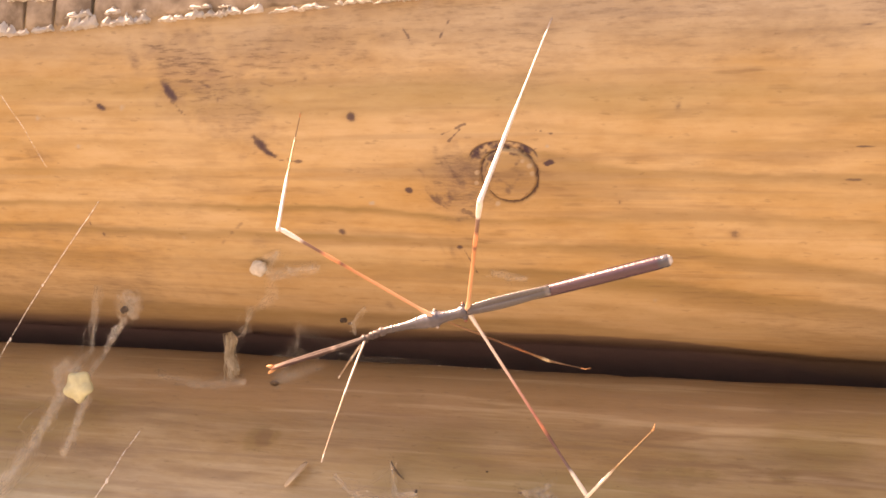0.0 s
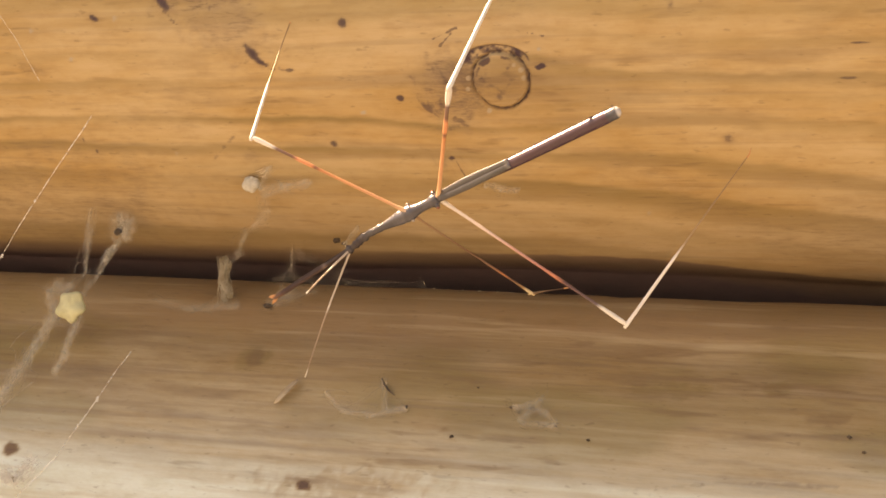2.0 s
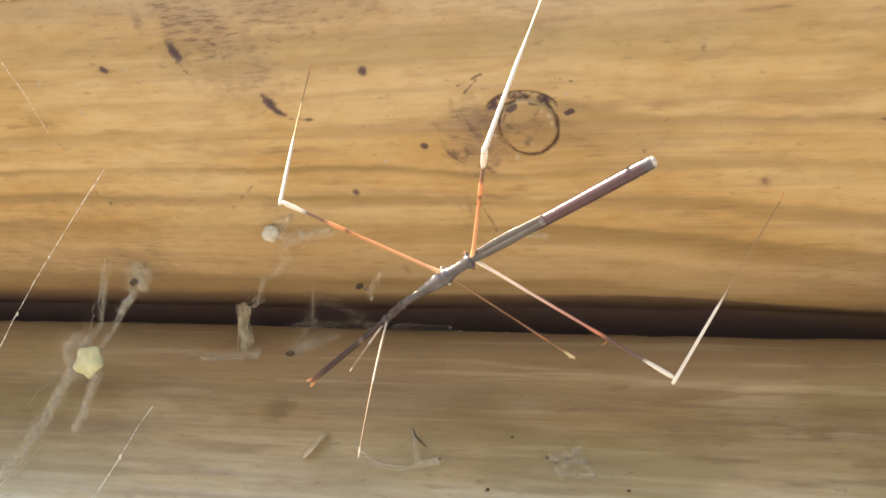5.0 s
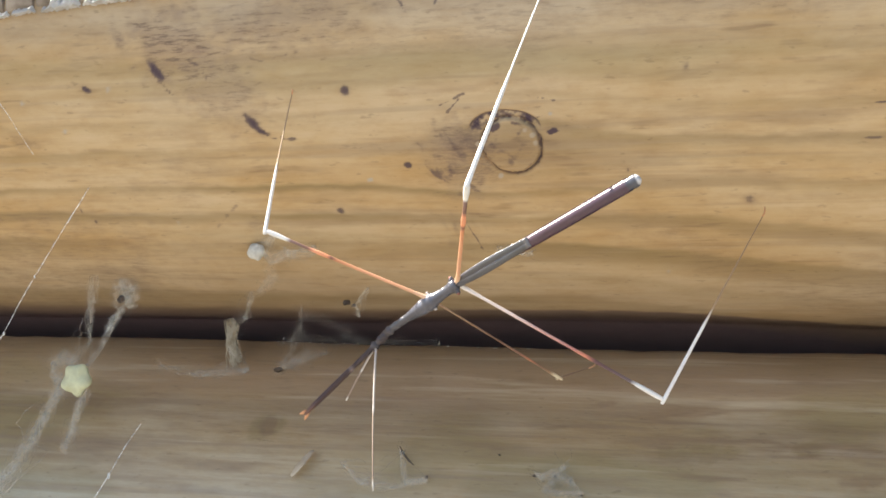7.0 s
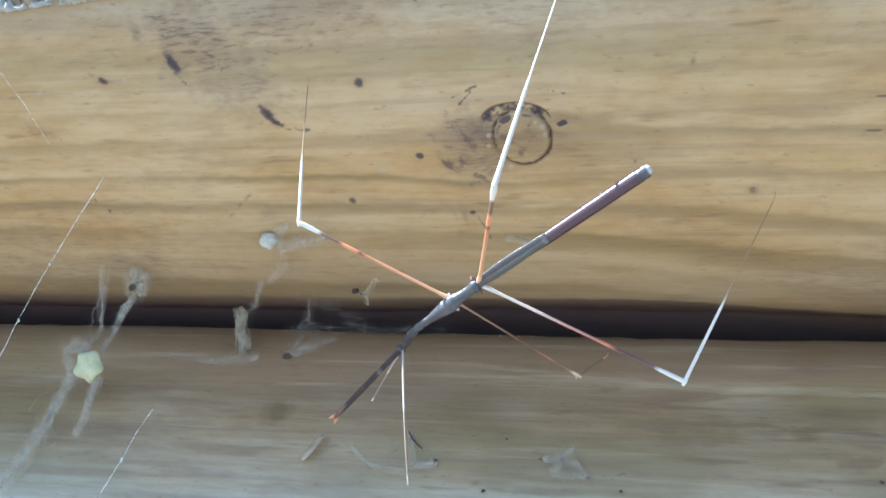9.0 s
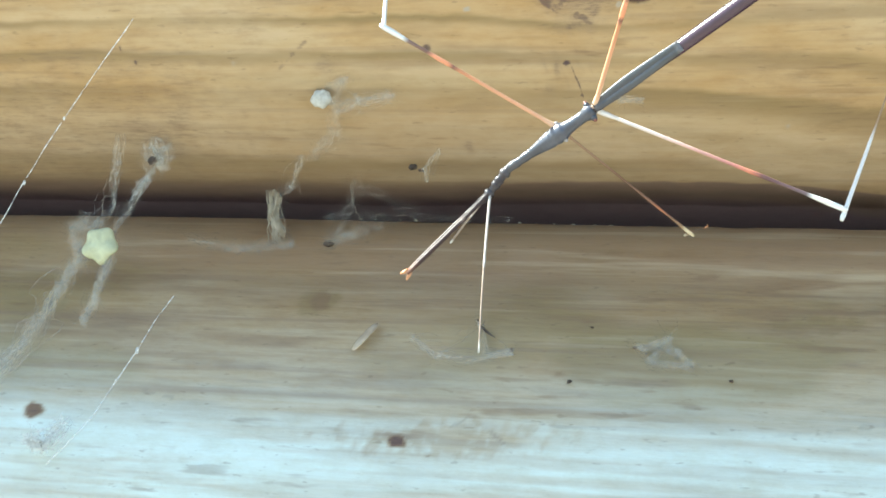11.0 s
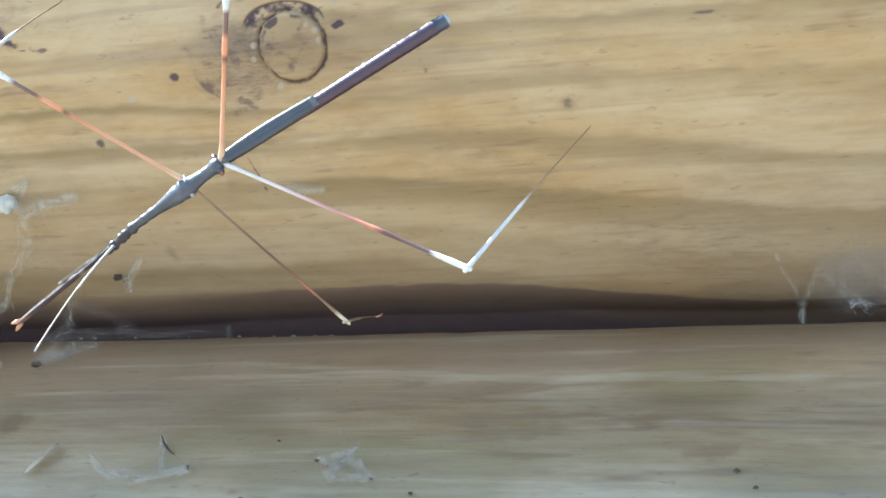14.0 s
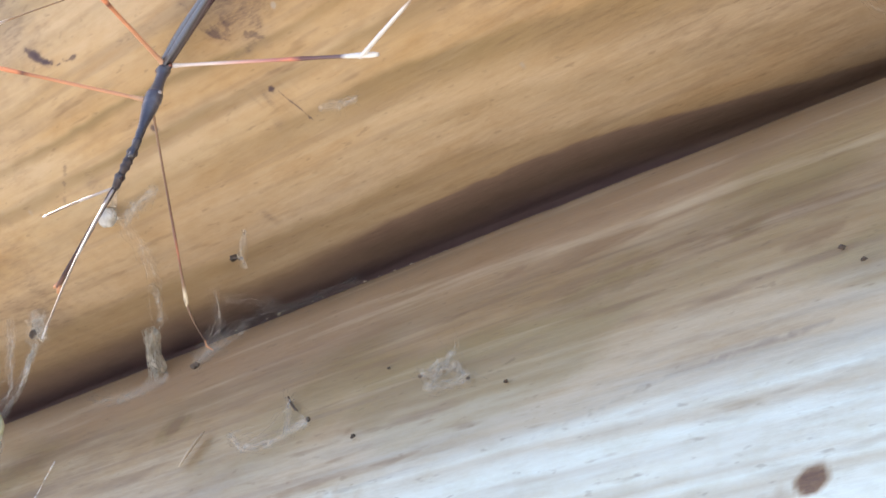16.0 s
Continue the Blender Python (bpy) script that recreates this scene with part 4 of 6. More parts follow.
def veil_patch(bm, thin, at, radius, seed_at, hollow=0.0):
    """A fluffy round patch of silk facing the open, frayed at its rim and, if hollow, in its middle."""
    rings = []
    for u in (0.0, 0.2, 0.4, 0.6, 0.8, 1.0):
        ring = []
        for k in range(18):
            a = 2 * math.pi * k / 18
            r = radius / 1000 * u * (1 + 0.35 * noise.noise((math.cos(a) * 1.5, math.sin(a) * 1.5, seed_at)))
            v = bm.verts.new(at + Vector((r * math.cos(a), -0.0006 * (1 - u * u) + 0.0003 * noise.noise((k, u * 4, seed_at)), r * math.sin(a))))
            v[thin] = max(u ** 2.2, hollow * max(0.0, 1 - 3.2 * u))
            ring.append(v)
        rings.append(ring)
    for p, q in zip(rings, rings[1:]):
        for k in range(18):
            f = bm.faces.new((p[k], p[(k + 1) % 18], q[(k + 1) % 18], q[k]))
            f.smooth, f.material_index = True, 1


def web(label, knots, count, seed, radius=0.035, spread=1.6, stuff=None, name="cobweb", fuzz=0, veil=True, patches=(), sheet=None, curl=0.16):
    """A tangle of threads between the given places (mm), loosest round each of them, in a torn veil of dusty silk."""
    rnd = random.Random(seed)
    bm = bmesh.new()
    thin = bm.verts.layers.float.new("thin")
    pts = [mm(*k) for k in knots]

    def near(p, s=1.0):
        return p + mm(rnd.gauss(0, spread * s), rnd.gauss(0, spread * 0.35 * s), rnd.gauss(0, spread * s))

    for i, (a, b) in enumerate(zip(pts, pts[1:]) if veil else ()):
        rim = Vector((b - a).cross(Vector((0, -1, 0)))).normalized() * spread * 0.0016
        seed_at = rnd.uniform(0, 90)
        lines = []
        for u in np.linspace(-0.12, 1.12, 16):
            wide = 0.55 + 0.8 * abs(noise.noise((u * 3, seed_at, 1)))
            ends = max(0.0, -u if i == 0 else 0.0, u - 1 if i == len(pts) - 2 else 0.0) / 0.12
            line = []
            for w in (-1, -0.7, -0.4, -0.15, 0.15, 0.4, 0.7, 1):
                v = bm.verts.new(a.lerp(b, u) + rim * (w * wide + 0.8 * noise.noise((u * 5, w, seed_at))) + Vector((0, -0.0003 + 0.0005 * noise.noise((u * 3, w * 2, seed_at + 7)), 0)))
                v[thin] = min(1.0, abs(w) ** 1.4 + ends + 0.9 * max(0.0, noise.noise((u * 9, w * 3, seed_at + 3))))
                line.append(v)
            lines.append(line)
        for p, q in zip(lines, lines[1:]):
            for k in range(7):
                f = bm.faces.new((p[k], p[k + 1], q[k + 1], q[k]))
                f.smooth, f.material_index = True, 1
    for k, (at, r, *hollow) in enumerate(patches):
        veil_patch(bm, thin, mm(*at), r, seed + k * 3.7, *hollow)
    for i in range(int(count * 2)):
        k = rnd.randrange(len(pts))
        j = min(len(pts) - 1, k + 1) if rnd.random() < 0.75 else rnd.randrange(len(pts))
        strand(bm, near(pts[k], 0.7), near(pts[j], 0.7), radius / 1000 * rnd.uniform(0.2, 0.7), rnd, rnd.uniform(0, 0.3), 12, 4, curl)
    for i in range(fuzz):
        p = near(pts[rnd.randrange(len(pts))], 0.8)
        strand(bm, p, p + mm(rnd.gauss(0, 0.6), rnd.gauss(0, 0.3), rnd.gauss(0, 0.6)), radius / 1000 * 0.35, rnd, 0.6, 5)
    me = bpy.data.meshes.new(name)
    bm.to_mesh(me)
    bm.free()
    me.materials.append(stuff or SILK)
    me.materials.append(sheet or (VEIL_FINE if stuff is SILK_FINE else VEIL))
    return tagged(new(name, me), label=label, category="cobweb", group="cobwebs on the log wall")


def single(name, bm, stuff, label, category, group=""):
    me = bpy.data.meshes.new(name)
    bm.to_mesh(me)
    bm.free()
    me.materials.append(stuff)
    return tagged(new(name, me), label=label, category=category, group=group)


def lump(bm, at, size, rough=0.3, seed=0, squash=(1, 1, 1)):
    made = bmesh.ops.create_icosphere(bm, subdivisions=3, radius=1, matrix=Matrix.Identity(4))
    for v in made["verts"]:
        d = 1 + rough * noise.noise(v.co * 1.7 + Vector((seed, 0, 0))) + rough * 0.4 * noise.noise(v.co * 5 + Vector((seed, 3, 0)))
        v.co = mm(*at) + Vector([c * d * s * size / 1000 for c, s in zip(v.co, squash)])
        for f in v.link_faces:
            f.smooth = True


def long_thread(points, radius, seed, label, beads=()):
    rnd = random.Random(seed)
    bm = bmesh.new()
    pts = [mm(*p) for p in points]
    for a, b in zip(pts, pts[1:]):
        strand(bm, a, b, radius / 1000, rnd, 0.01, 14, 6, 0.008)
    ob = single("silk_thread", bm, THREAD, label, "spider silk", "loose silk threads")
    for k, (p, r) in enumerate(beads):
        bm = bmesh.new()
        lump(bm, p, r, 0.3, seed + k, (0.8, 0.8, 1.4))
        part("bead", bm, SILK_WHITE, ob, "whitish clot on the thread")
    return ob


# white egg ball with its wisps
_bm = bmesh.new()
lump(_bm, (-42.0, 10.0, -13.6), 1.2, 0.22, 2, (1.05, 0.7, 0.95))
single("egg_ball", _bm, COTTON, "small white cottony spider egg ball on the log", "egg sac")
web("white wispy cobweb trailing from the egg ball", [(-42, 10.0, -13.6), (-40.0, 10.8, -14.6), (-37.5, 10.2, -13.8), (-33.4, 9.6, -13.4)], 46, 11, 0.04, 0.6, SILK, fuzz=40)
web("thin cobweb hanging below the egg ball", [(-40.2, 10.6, -14.4), (-41.2, 14.0, -17.0), (-47.4, 21.5, -18.6)], 22, 12, 0.03, 0.7, SILK_FINE)
web("faint web over the egg ball", [(-40.6, 8.6, -12.4), (-38.6, 8.6, -11.6), (-40.5, 9.6, -14.0)], 24, 13, 0.03, 0.5, SILK_FINE, fuzz=20)

# round dusty web with a dark hole
web("round dusty cobweb with a dark hollow", [(-66.9, 17.0, -19.6), (-65.6, 17.0, -18.8), (-67.2, 17.2, -18.2), (-65.8, 17.4, -20.4)], 70, 21, 0.04, 0.8, SILK, fuzz=120, veil=False, patches=(((-66.4, 17.0, -19.4), 2.9, 0.9), ((-66.0, 17.1, -18.8), 2.4), ((-65.6, 17.2, -20.0), 1.6)))
# dark lump added to stand for the shade inside the web's hollow
_bm = bmesh.new()
lump(_bm, (-66.7, 16.6, -20.0), 0.55, 0.4, 5, (1, 0.6, 1))
single("hollow_lump", _bm, DARK, "tiny dark lump set in for the shaded hollow of the cobweb", "insect")
web("cobweb stretched down across the groove", [(-66.6, 17.0, -21.2), (-68.0, 16.6, -23.6), (-69.0, 15.5, -27.0), (-70.2, 13.5, -30.0)], 26, 22, 0.04, 0.38, SILK, fuzz=20)
web("loose vertical cobweb strands beside the groove", [(-71.5, 17.0, -15.0), (-71.8, 17.0, -20.0), (-71.4, 16.0, -26.0), (-72.6, 13.5, -29.5)], 24, 23, 0.04, 0.55, SILK)
web("whitish clot of cobweb in the groove", [(-68.2, 16.8, -23.0), (-67.2, 16.8, -22.4), (-68.8, 16.6, -24.4)], 34, 24, 0.045, 0.4, SILK_WHITE, fuzz=20, patches=(((-67.9, 16.7, -23.0), 0.9),))

# papery five-cornered sac
_bm = bmesh.new()
_c = mm(-70.9, 12.2, -31.5)
_ring, _n = [], 40
for _k in range(_n):
    _a = 2 * math.pi * _k / _n
    _r = 0.00225 * (1 + 0.12 * math.cos(5 * _a + 0.9) + 0.10 * noise.noise((math.cos(_a) * 2, math.sin(_a) * 2, 4)))
    _ring.append(_c + Vector((_r * math.cos(_a), 0.0003 * math.sin(3 * _a), _r * math.sin(_a))))
_rows = [[_bm.verts.new(_c + (p - _c) * f + Vector((0, -h, 0))) for p in _ring] for f, h in ((0.96, -0.0004), (1.0, 0.0), (0.93, 0.00035), (0.7, 0.0006), (0.35, 0.00075))]
for _a, _b in zip(_rows, _rows[1:]):
    for _k in range(_n):
        _bm.faces.new((_a[_k], _a[(_k + 1) % _n], _b[(_k + 1) % _n], _b[_k])).smooth = True
_bm.faces.new(_rows[-1]).smooth = True
_bm.faces.new(_rows[0][::-1])
single("spider_egg_sac", _bm, SAC, "pale yellow papery five-cornered spider egg sac in cobweb", "egg sac")
web("tangled cobweb round the papery egg sac", [(-71.4, 12.6, -29.0), (-73.6, 12.8, -28.4), (-75.2, 12.8, -29.4), (-74.4, 12.8, -31.6), (-73.2, 12.4, -33.2)], 80, 31, 0.045, 0.65, SILK, fuzz=150, curl=0.45)
web("long dusty cobweb streamer hanging down the lower log", [(-73.8, 12.4, -33.0), (-75.4, 11.8, -36.4), (-76.8, 11.2, -39.2), (-79.0, 10.0, -43.6), (-81.8, 7.5, -48.6)], 110, 32, 0.045, 0.6, SILK, fuzz=160, curl=0.3)
web("short dusty cobweb streamer below the egg sac", [(-69.4, 12.2, -32.8), (-70.2, 11.8, -36.0), (-70.8, 11.6, -38.4), (-71.6, 10.6, -41.0)], 60, 33, 0.04, 0.5, SILK, fuzz=80, curl=0.35)

# dry husk hanging in the groove
husk = thing("insect_husk", "dry straw-coloured insect husk hanging in cobweb in the groove", "insect husk")
_bm = bmesh.new()
_pts = [mm(-52.8, 24.0, -22.6).lerp(mm(-51.2, 23.2, -28.9), k / 16) + Vector((0.0004 * math.sin(k * 0.5), 0, 0)) for k in range(17)]
tube(_bm, _pts, list(np.interp(np.linspace(0, 1, 17), [0, 0.2, 0.6, 0.85, 1], [0.0004, 0.0007, 0.0010, 0.0008, 0.0004])), 26, 0.5)
for _v in _bm.verts:
    _v.co += Vector((noise.noise(_v.co * 900), noise.noise(_v.co * 900 + Vector((5, 0, 0))), noise.noise(_v.co * 700))) * 0.00028
part("shell", _bm, HUSK, husk)
_bm, _rnd = bmesh.new(), random.Random(40)
for _k in range(46):
    _a, _b = mm(-52.8 + _rnd.gauss(0, 0.35), 23.6 - _rnd.uniform(0, 0.8), -22.6 - _rnd.uniform(0, 2.5)), mm(-51.3 + _rnd.gauss(0, 0.5), 22.6 - _rnd.uniform(0, 0.5), -28.2 - _rnd.uniform(0, 1.8))
    strand(_bm, _a, _b, _rnd.uniform(0.00003, 0.00008), _rnd, 0.12, 10, 5, 0.12)
part("fibre_wrapping", _bm, HUSK, husk, "frayed pale fibres wrapped round the husk")
web("dusty cobweb holding the insect husk", [(-47.4, 20.0, -17.3), (-48.8, 22.0, -19.8), (-50.0, 23.4, -22.3), (-52.2, 24.0, -23.6), (-52.0, 23.6, -27.0)], 36, 41, 0.035, 0.6, SILK, fuzz=30)
web("thin cobweb strands below the husk", [(-51.0, 23.4, -27.6), (-49.2, 22.6, -30.0), (-52.4, 22.6, -30.4), (-58.0, 22.0, -30.6)], 30, 42, 0.035, 0.6, SILK_FINE, fuzz=20)
web("flat smear of dusty cobweb along the lower log", [(-63.6, 22.4, -29.4), (-60.0, 22.2, -30.1), (-56.5, 22.0, -30.9), (-53.6, 22.0, -30.6)], 26, 43, 0.028, 0.62, SILK_FINE, fuzz=90, veil=False)

# web across the groove with a clot of litter
web("cobweb spanning the groove", [(-42.4, 25.0, -20.4), (-42.8, 26.0, -24.6), (-43.4, 26.0, -28.6), (-45.0, 25.4, -29.6), (-40.6, 25.4, -28.6)], 26, 51, 0.026, 0.8, SILK_FINE, fuzz=60, veil=False)
_bm = bmesh.new()
lump(_bm, (-44.4, 25.6, -29.8), 0.5, 0.7, 8, (1.3, 0.7, 0.6))
single("litter_clot", _bm, DARK, "dark clot of litter caught at the log's edge", "debris", "litter on the logs")
web("arched cobweb strand in the groove", [(-42.0, 26.0, -22.0), (-39.0, 27.0, -22.8), (-36.6, 27.5, -25.2), (-35.2, 27.5, -24.0)], 14, 52, 0.022, 0.6, SILK_FINE, fuzz=30, veil=False)

web("tuft of pale cobweb on the lower log's edge", [(-44.2, 22.4, -29.6), (-42.6, 23.0, -28.8), (-40.4, 24.0, -28.0), (-38.2, 24.8, -27.3)], 46, 54, 0.026, 0.85, SILK_FINE, fuzz=170, veil=False, patches=(((-43.2, 22.8, -29.3), 0.9), ((-41.6, 23.4, -28.6), 0.8)))
web("single curved thread across the groove", [(-43.0, 26.0, -21.6), (-42.4, 25.6, -24.0), (-42.8, 25.0, -26.6), (-43.8, 23.6, -28.6)], 7, 55, 0.04, 0.12, SILK, veil=False)

# dead fly under the edge of the upper log
_bm = bmesh.new()
lump(_bm, (-33.0, 19.9, -20.2), 0.5, 0.5, 3, (1.2, 0.8, 0.7))
lump(_bm, (-31.9, 19.9, -20.6), 0.3, 0.5, 6, (1.2, 0.8, 0.7))
single("dead_fly", _bm, DARK, "dark dead fly stuck under the log's edge", "insect")
web("pale wisp of web beside the dead fly", [(-31.0, 19.6, -22.0), (-31.2, 19.2, -20.4), (-29.4, 18.6, -18.4)], 20, 53, 0.035, 0.35, SILK)

# loose threads
long_thread([(-61.0, 3.2, -1.5), (-67.5, 3.2, -10.8), (-74.0, 3.2, -20.6), (-82.0, 3.2, -34.5)], 0.09, 61, "long bright spider thread slung before the logs", [((-71.8, 3.2, -17.2), 0.16), ((-76.5, 3.2, -25.0), 0.2), ((-66.5, 3.2, -9.4), 0.12)])
long_thread([(-61.4, 14.0, -37.5), (-63.0, 12.6, -40.6), (-63.9, 9.8, -44.6), (-66.8, 5.6, -52.3), (-70.9, 3.0, -58.0)], 0.085, 62, "bright spider thread lying over the lower log", [((-63.8, 9.9, -44.4), 0.28), ((-65.2, 7.6, -48.0), 0.12)])
long_thread([(-74.6, -5.2, 8.2), (-71.3, -4.2, 3.8), (-69.4, -1.2, -1.1)], 0.05, 63, "short fine spider thread on the upper log")
web("bright white tuft of web at the foot of the thread", [(-70.5, 5.0, -53.2), (-72.2, 4.2, -56.0), (-74.0, 4.0, -55.4)], 60, 64, 0.06, 0.9, SILK_WHITE, fuzz=50)

# litter on the lower log
_bm = bmesh.new()
tube(_bm, [mm(-22.9, 14.6, -39.1), mm(-22.4, 14.3, -39.9), mm(-21.2, 13.5, -40.8), mm(-20.4, 13.0, -41.2)], [0.00008, 0.00015, 0.00013, 0.00006], 7)
single("bark_curl", _bm, DARK, "thin dark curl of bark on the lower log", "debris", "litter on the logs")
_bm = bmesh.new()
lump(_bm, (-18.3, 12.0, -42.6), 0.24, 0.4, 3)
single("dark_crumb", _bm, DARK, "dark crumb of dirt on the lower log", "debris", "litter on the logs")
web("greyish torn web beside the bark curl", [(-22.6, 14.4, -39.6), (-21.2, 11.6, -43.2), (-18.2, 11.6, -42.8), (-22.7, 10.8, -44.0), (-27.0, 11.2, -43.6), (-30.2, 12.8, -41.5)], 60, 71, 0.03, 0.4, SILK_FINE, fuzz=20)
_bm = bmesh.new()
_a, _b = mm(-34.9, 13.7, -40.0), mm(-37.0, 11.4, -43.3)
tube(_bm, [_a.lerp(_b, k / 8) + Vector((0, -0.0002 * math.sin(math.pi * k / 8), 0)) for k in range(9)], [0.0003, 0.00065, 0.0008, 0.00075, 0.00085, 0.0008, 0.0007, 0.0006, 0.0003], 10, 0.2)
single("wood_shaving", _bm, SHAVING, "pale thin wood shaving stuck to the lower log", "debris", "litter on the logs")
web("dusty web with crumbs on the lower log", [(-4.0, 12.8, -41.8), (-1.7, 12.7, -41.6), (0.6, 12.3, -42.2), (2.0, 11.3, -43.6), (-2.3, 11.4, -43.4), (-0.6, 13.4, -40.6)], 80, 72, 0.03, 0.5, SILK, fuzz=60)
_rnd = random.Random(9)
for _x, _y, _z, _r in ((-4.3, 12.7, -41.8, 0.3), (-1.6, 12.6, -41.7, 0.22), (2.1, 11.2, -43.7, 0.25), (-3.0, 12.3, -42.4, 0.18), (6.4, 10.6, -45.1, 0.3), (-11.2, 9.9, -45.9, 0.35), (37.3, 12.2, -42.6, 0.35), (39.0, 11.1, -44.2, 0.3), (-9.4, 14.7, -39.6, 0.22), (18.4, 29.2, -27.9, 0.3)):
    _bm = bmesh.new()
    lump(_bm, (_x, _y + 0.1, _z), 0.62 * _r, 0.7, _x, (1.2, 0.8, 0.8))
    single("dark_crumb", _bm, DARK, "dark crumb of dirt on the lower log", "debris", "litter on the logs")

# webs at the end of the groove
web("pale cobweb curtain across the end of the groove", [(41.2, 23.0, -19.8), (42.8, 25.5, -22.4), (43.4, 26.5, -24.4), (43.6, 26.8, -26.4)], 12, 81, 0.022, 0.34, SILK_FINE, fuzz=16)
web("thin cobweb strands leading off the curtain", [(46.0, 24.0, -20.0), (44.4, 25.8, -23.2), (43.7, 26.6, -24.6), (43.6, 26.8, -26.4)], 8, 85, 0.02, 0.22, SILK_FINE, fuzz=8)
web("bright knot of web in the groove's end", [(48.6, 26.6, -24.6), (49.4, 26.4, -24.2), (50.0, 26.6, -24.5)], 16, 87, 0.03, 0.35, SILK_WHITE, fuzz=24)
web("loose cobweb over the end of the groove", [(46.0, 24.0, -21.5), (48.0, 27.0, -23.4), (50.0, 27.5, -24.0), (52.5, 27.0, -23.6), (49.2, 20.4, -19.5)], 34, 82, 0.022, 1.0, SILK_FINE, fuzz=40, veil=False, patches=(((47.6, 23.4, -22.2), 3.6), ((51.6, 22.8, -22.0), 4.0)), sheet=FILM)
web("wispy web on the upper log", [(-8.5, 10.2, -13.4), (-6.5, 10.6, -13.8), (-4.2, 10.4, -13.9)], 30, 83, 0.03, 0.5, SILK_FINE, fuzz=20)
web("frayed web along the lower log's edge", [(-46.0, 26.6, -25.9), (-40.0, 26.8, -25.5), (-34.0, 27.0, -25.6), (-28.0, 27.2, -25.6), (-22.0, 27.4, -25.6)], 18, 84, 0.018, 0.35, SILK_FINE, fuzz=140, veil=False)

# pale crumbs of dust along the lower log's edge and on the webs
for _k in range(20):
    _x = _rnd.uniform(-42, 14) if _k < 16 else _rnd.uniform(-5, 25)
    _bm = bmesh.new()
    if _k < 16:
        lump(_bm, (_x, 27.3, 1000 * float(np.interp(_x / 1000, *ARRIS)) - 0.28), _rnd.uniform(0.05, 0.15), 0.9, _k, (1.6, 0.8, 0.7))
    else:
        _z = _rnd.uniform(-31, -27)
        lump(_bm, (_x, 52.4 - 50 * math.sqrt(1 - ((_z + 74) / 52) ** 2) - 1000 * float(lower_bulge(_z / 1000)), _z), _rnd.uniform(0.06, 0.13), 0.7, _k)
    single("dust_crumb", _bm, HUSK, "tiny pale crumb of dust on the lower log", "debris", "pale crumbs on the lower log")


# ---- unseen ground, added before the wall to bounce light ----
_bm = bmesh.new()
for _v in ((-400, -400), (400, -400), (400, 30), (-400, 30)):
    _bm.verts.new((*_v, 0))
_bm.faces.new(_bm.verts)
_me = bpy.data.meshes.new("ground")
_bm.to_mesh(_me)
_bm.free()
_me.materials.append(plain("ground_bounce", (0.26, 0.235, 0.205), (0.18, 0.16, 0.135), 0.9, 3, 0.01))
ground = tagged(new("ground", _me), label="unseen sandy brown ground added before the log wall to bounce light", category="ground", kind="structure")
ground.location = (0, 0, -1.2)


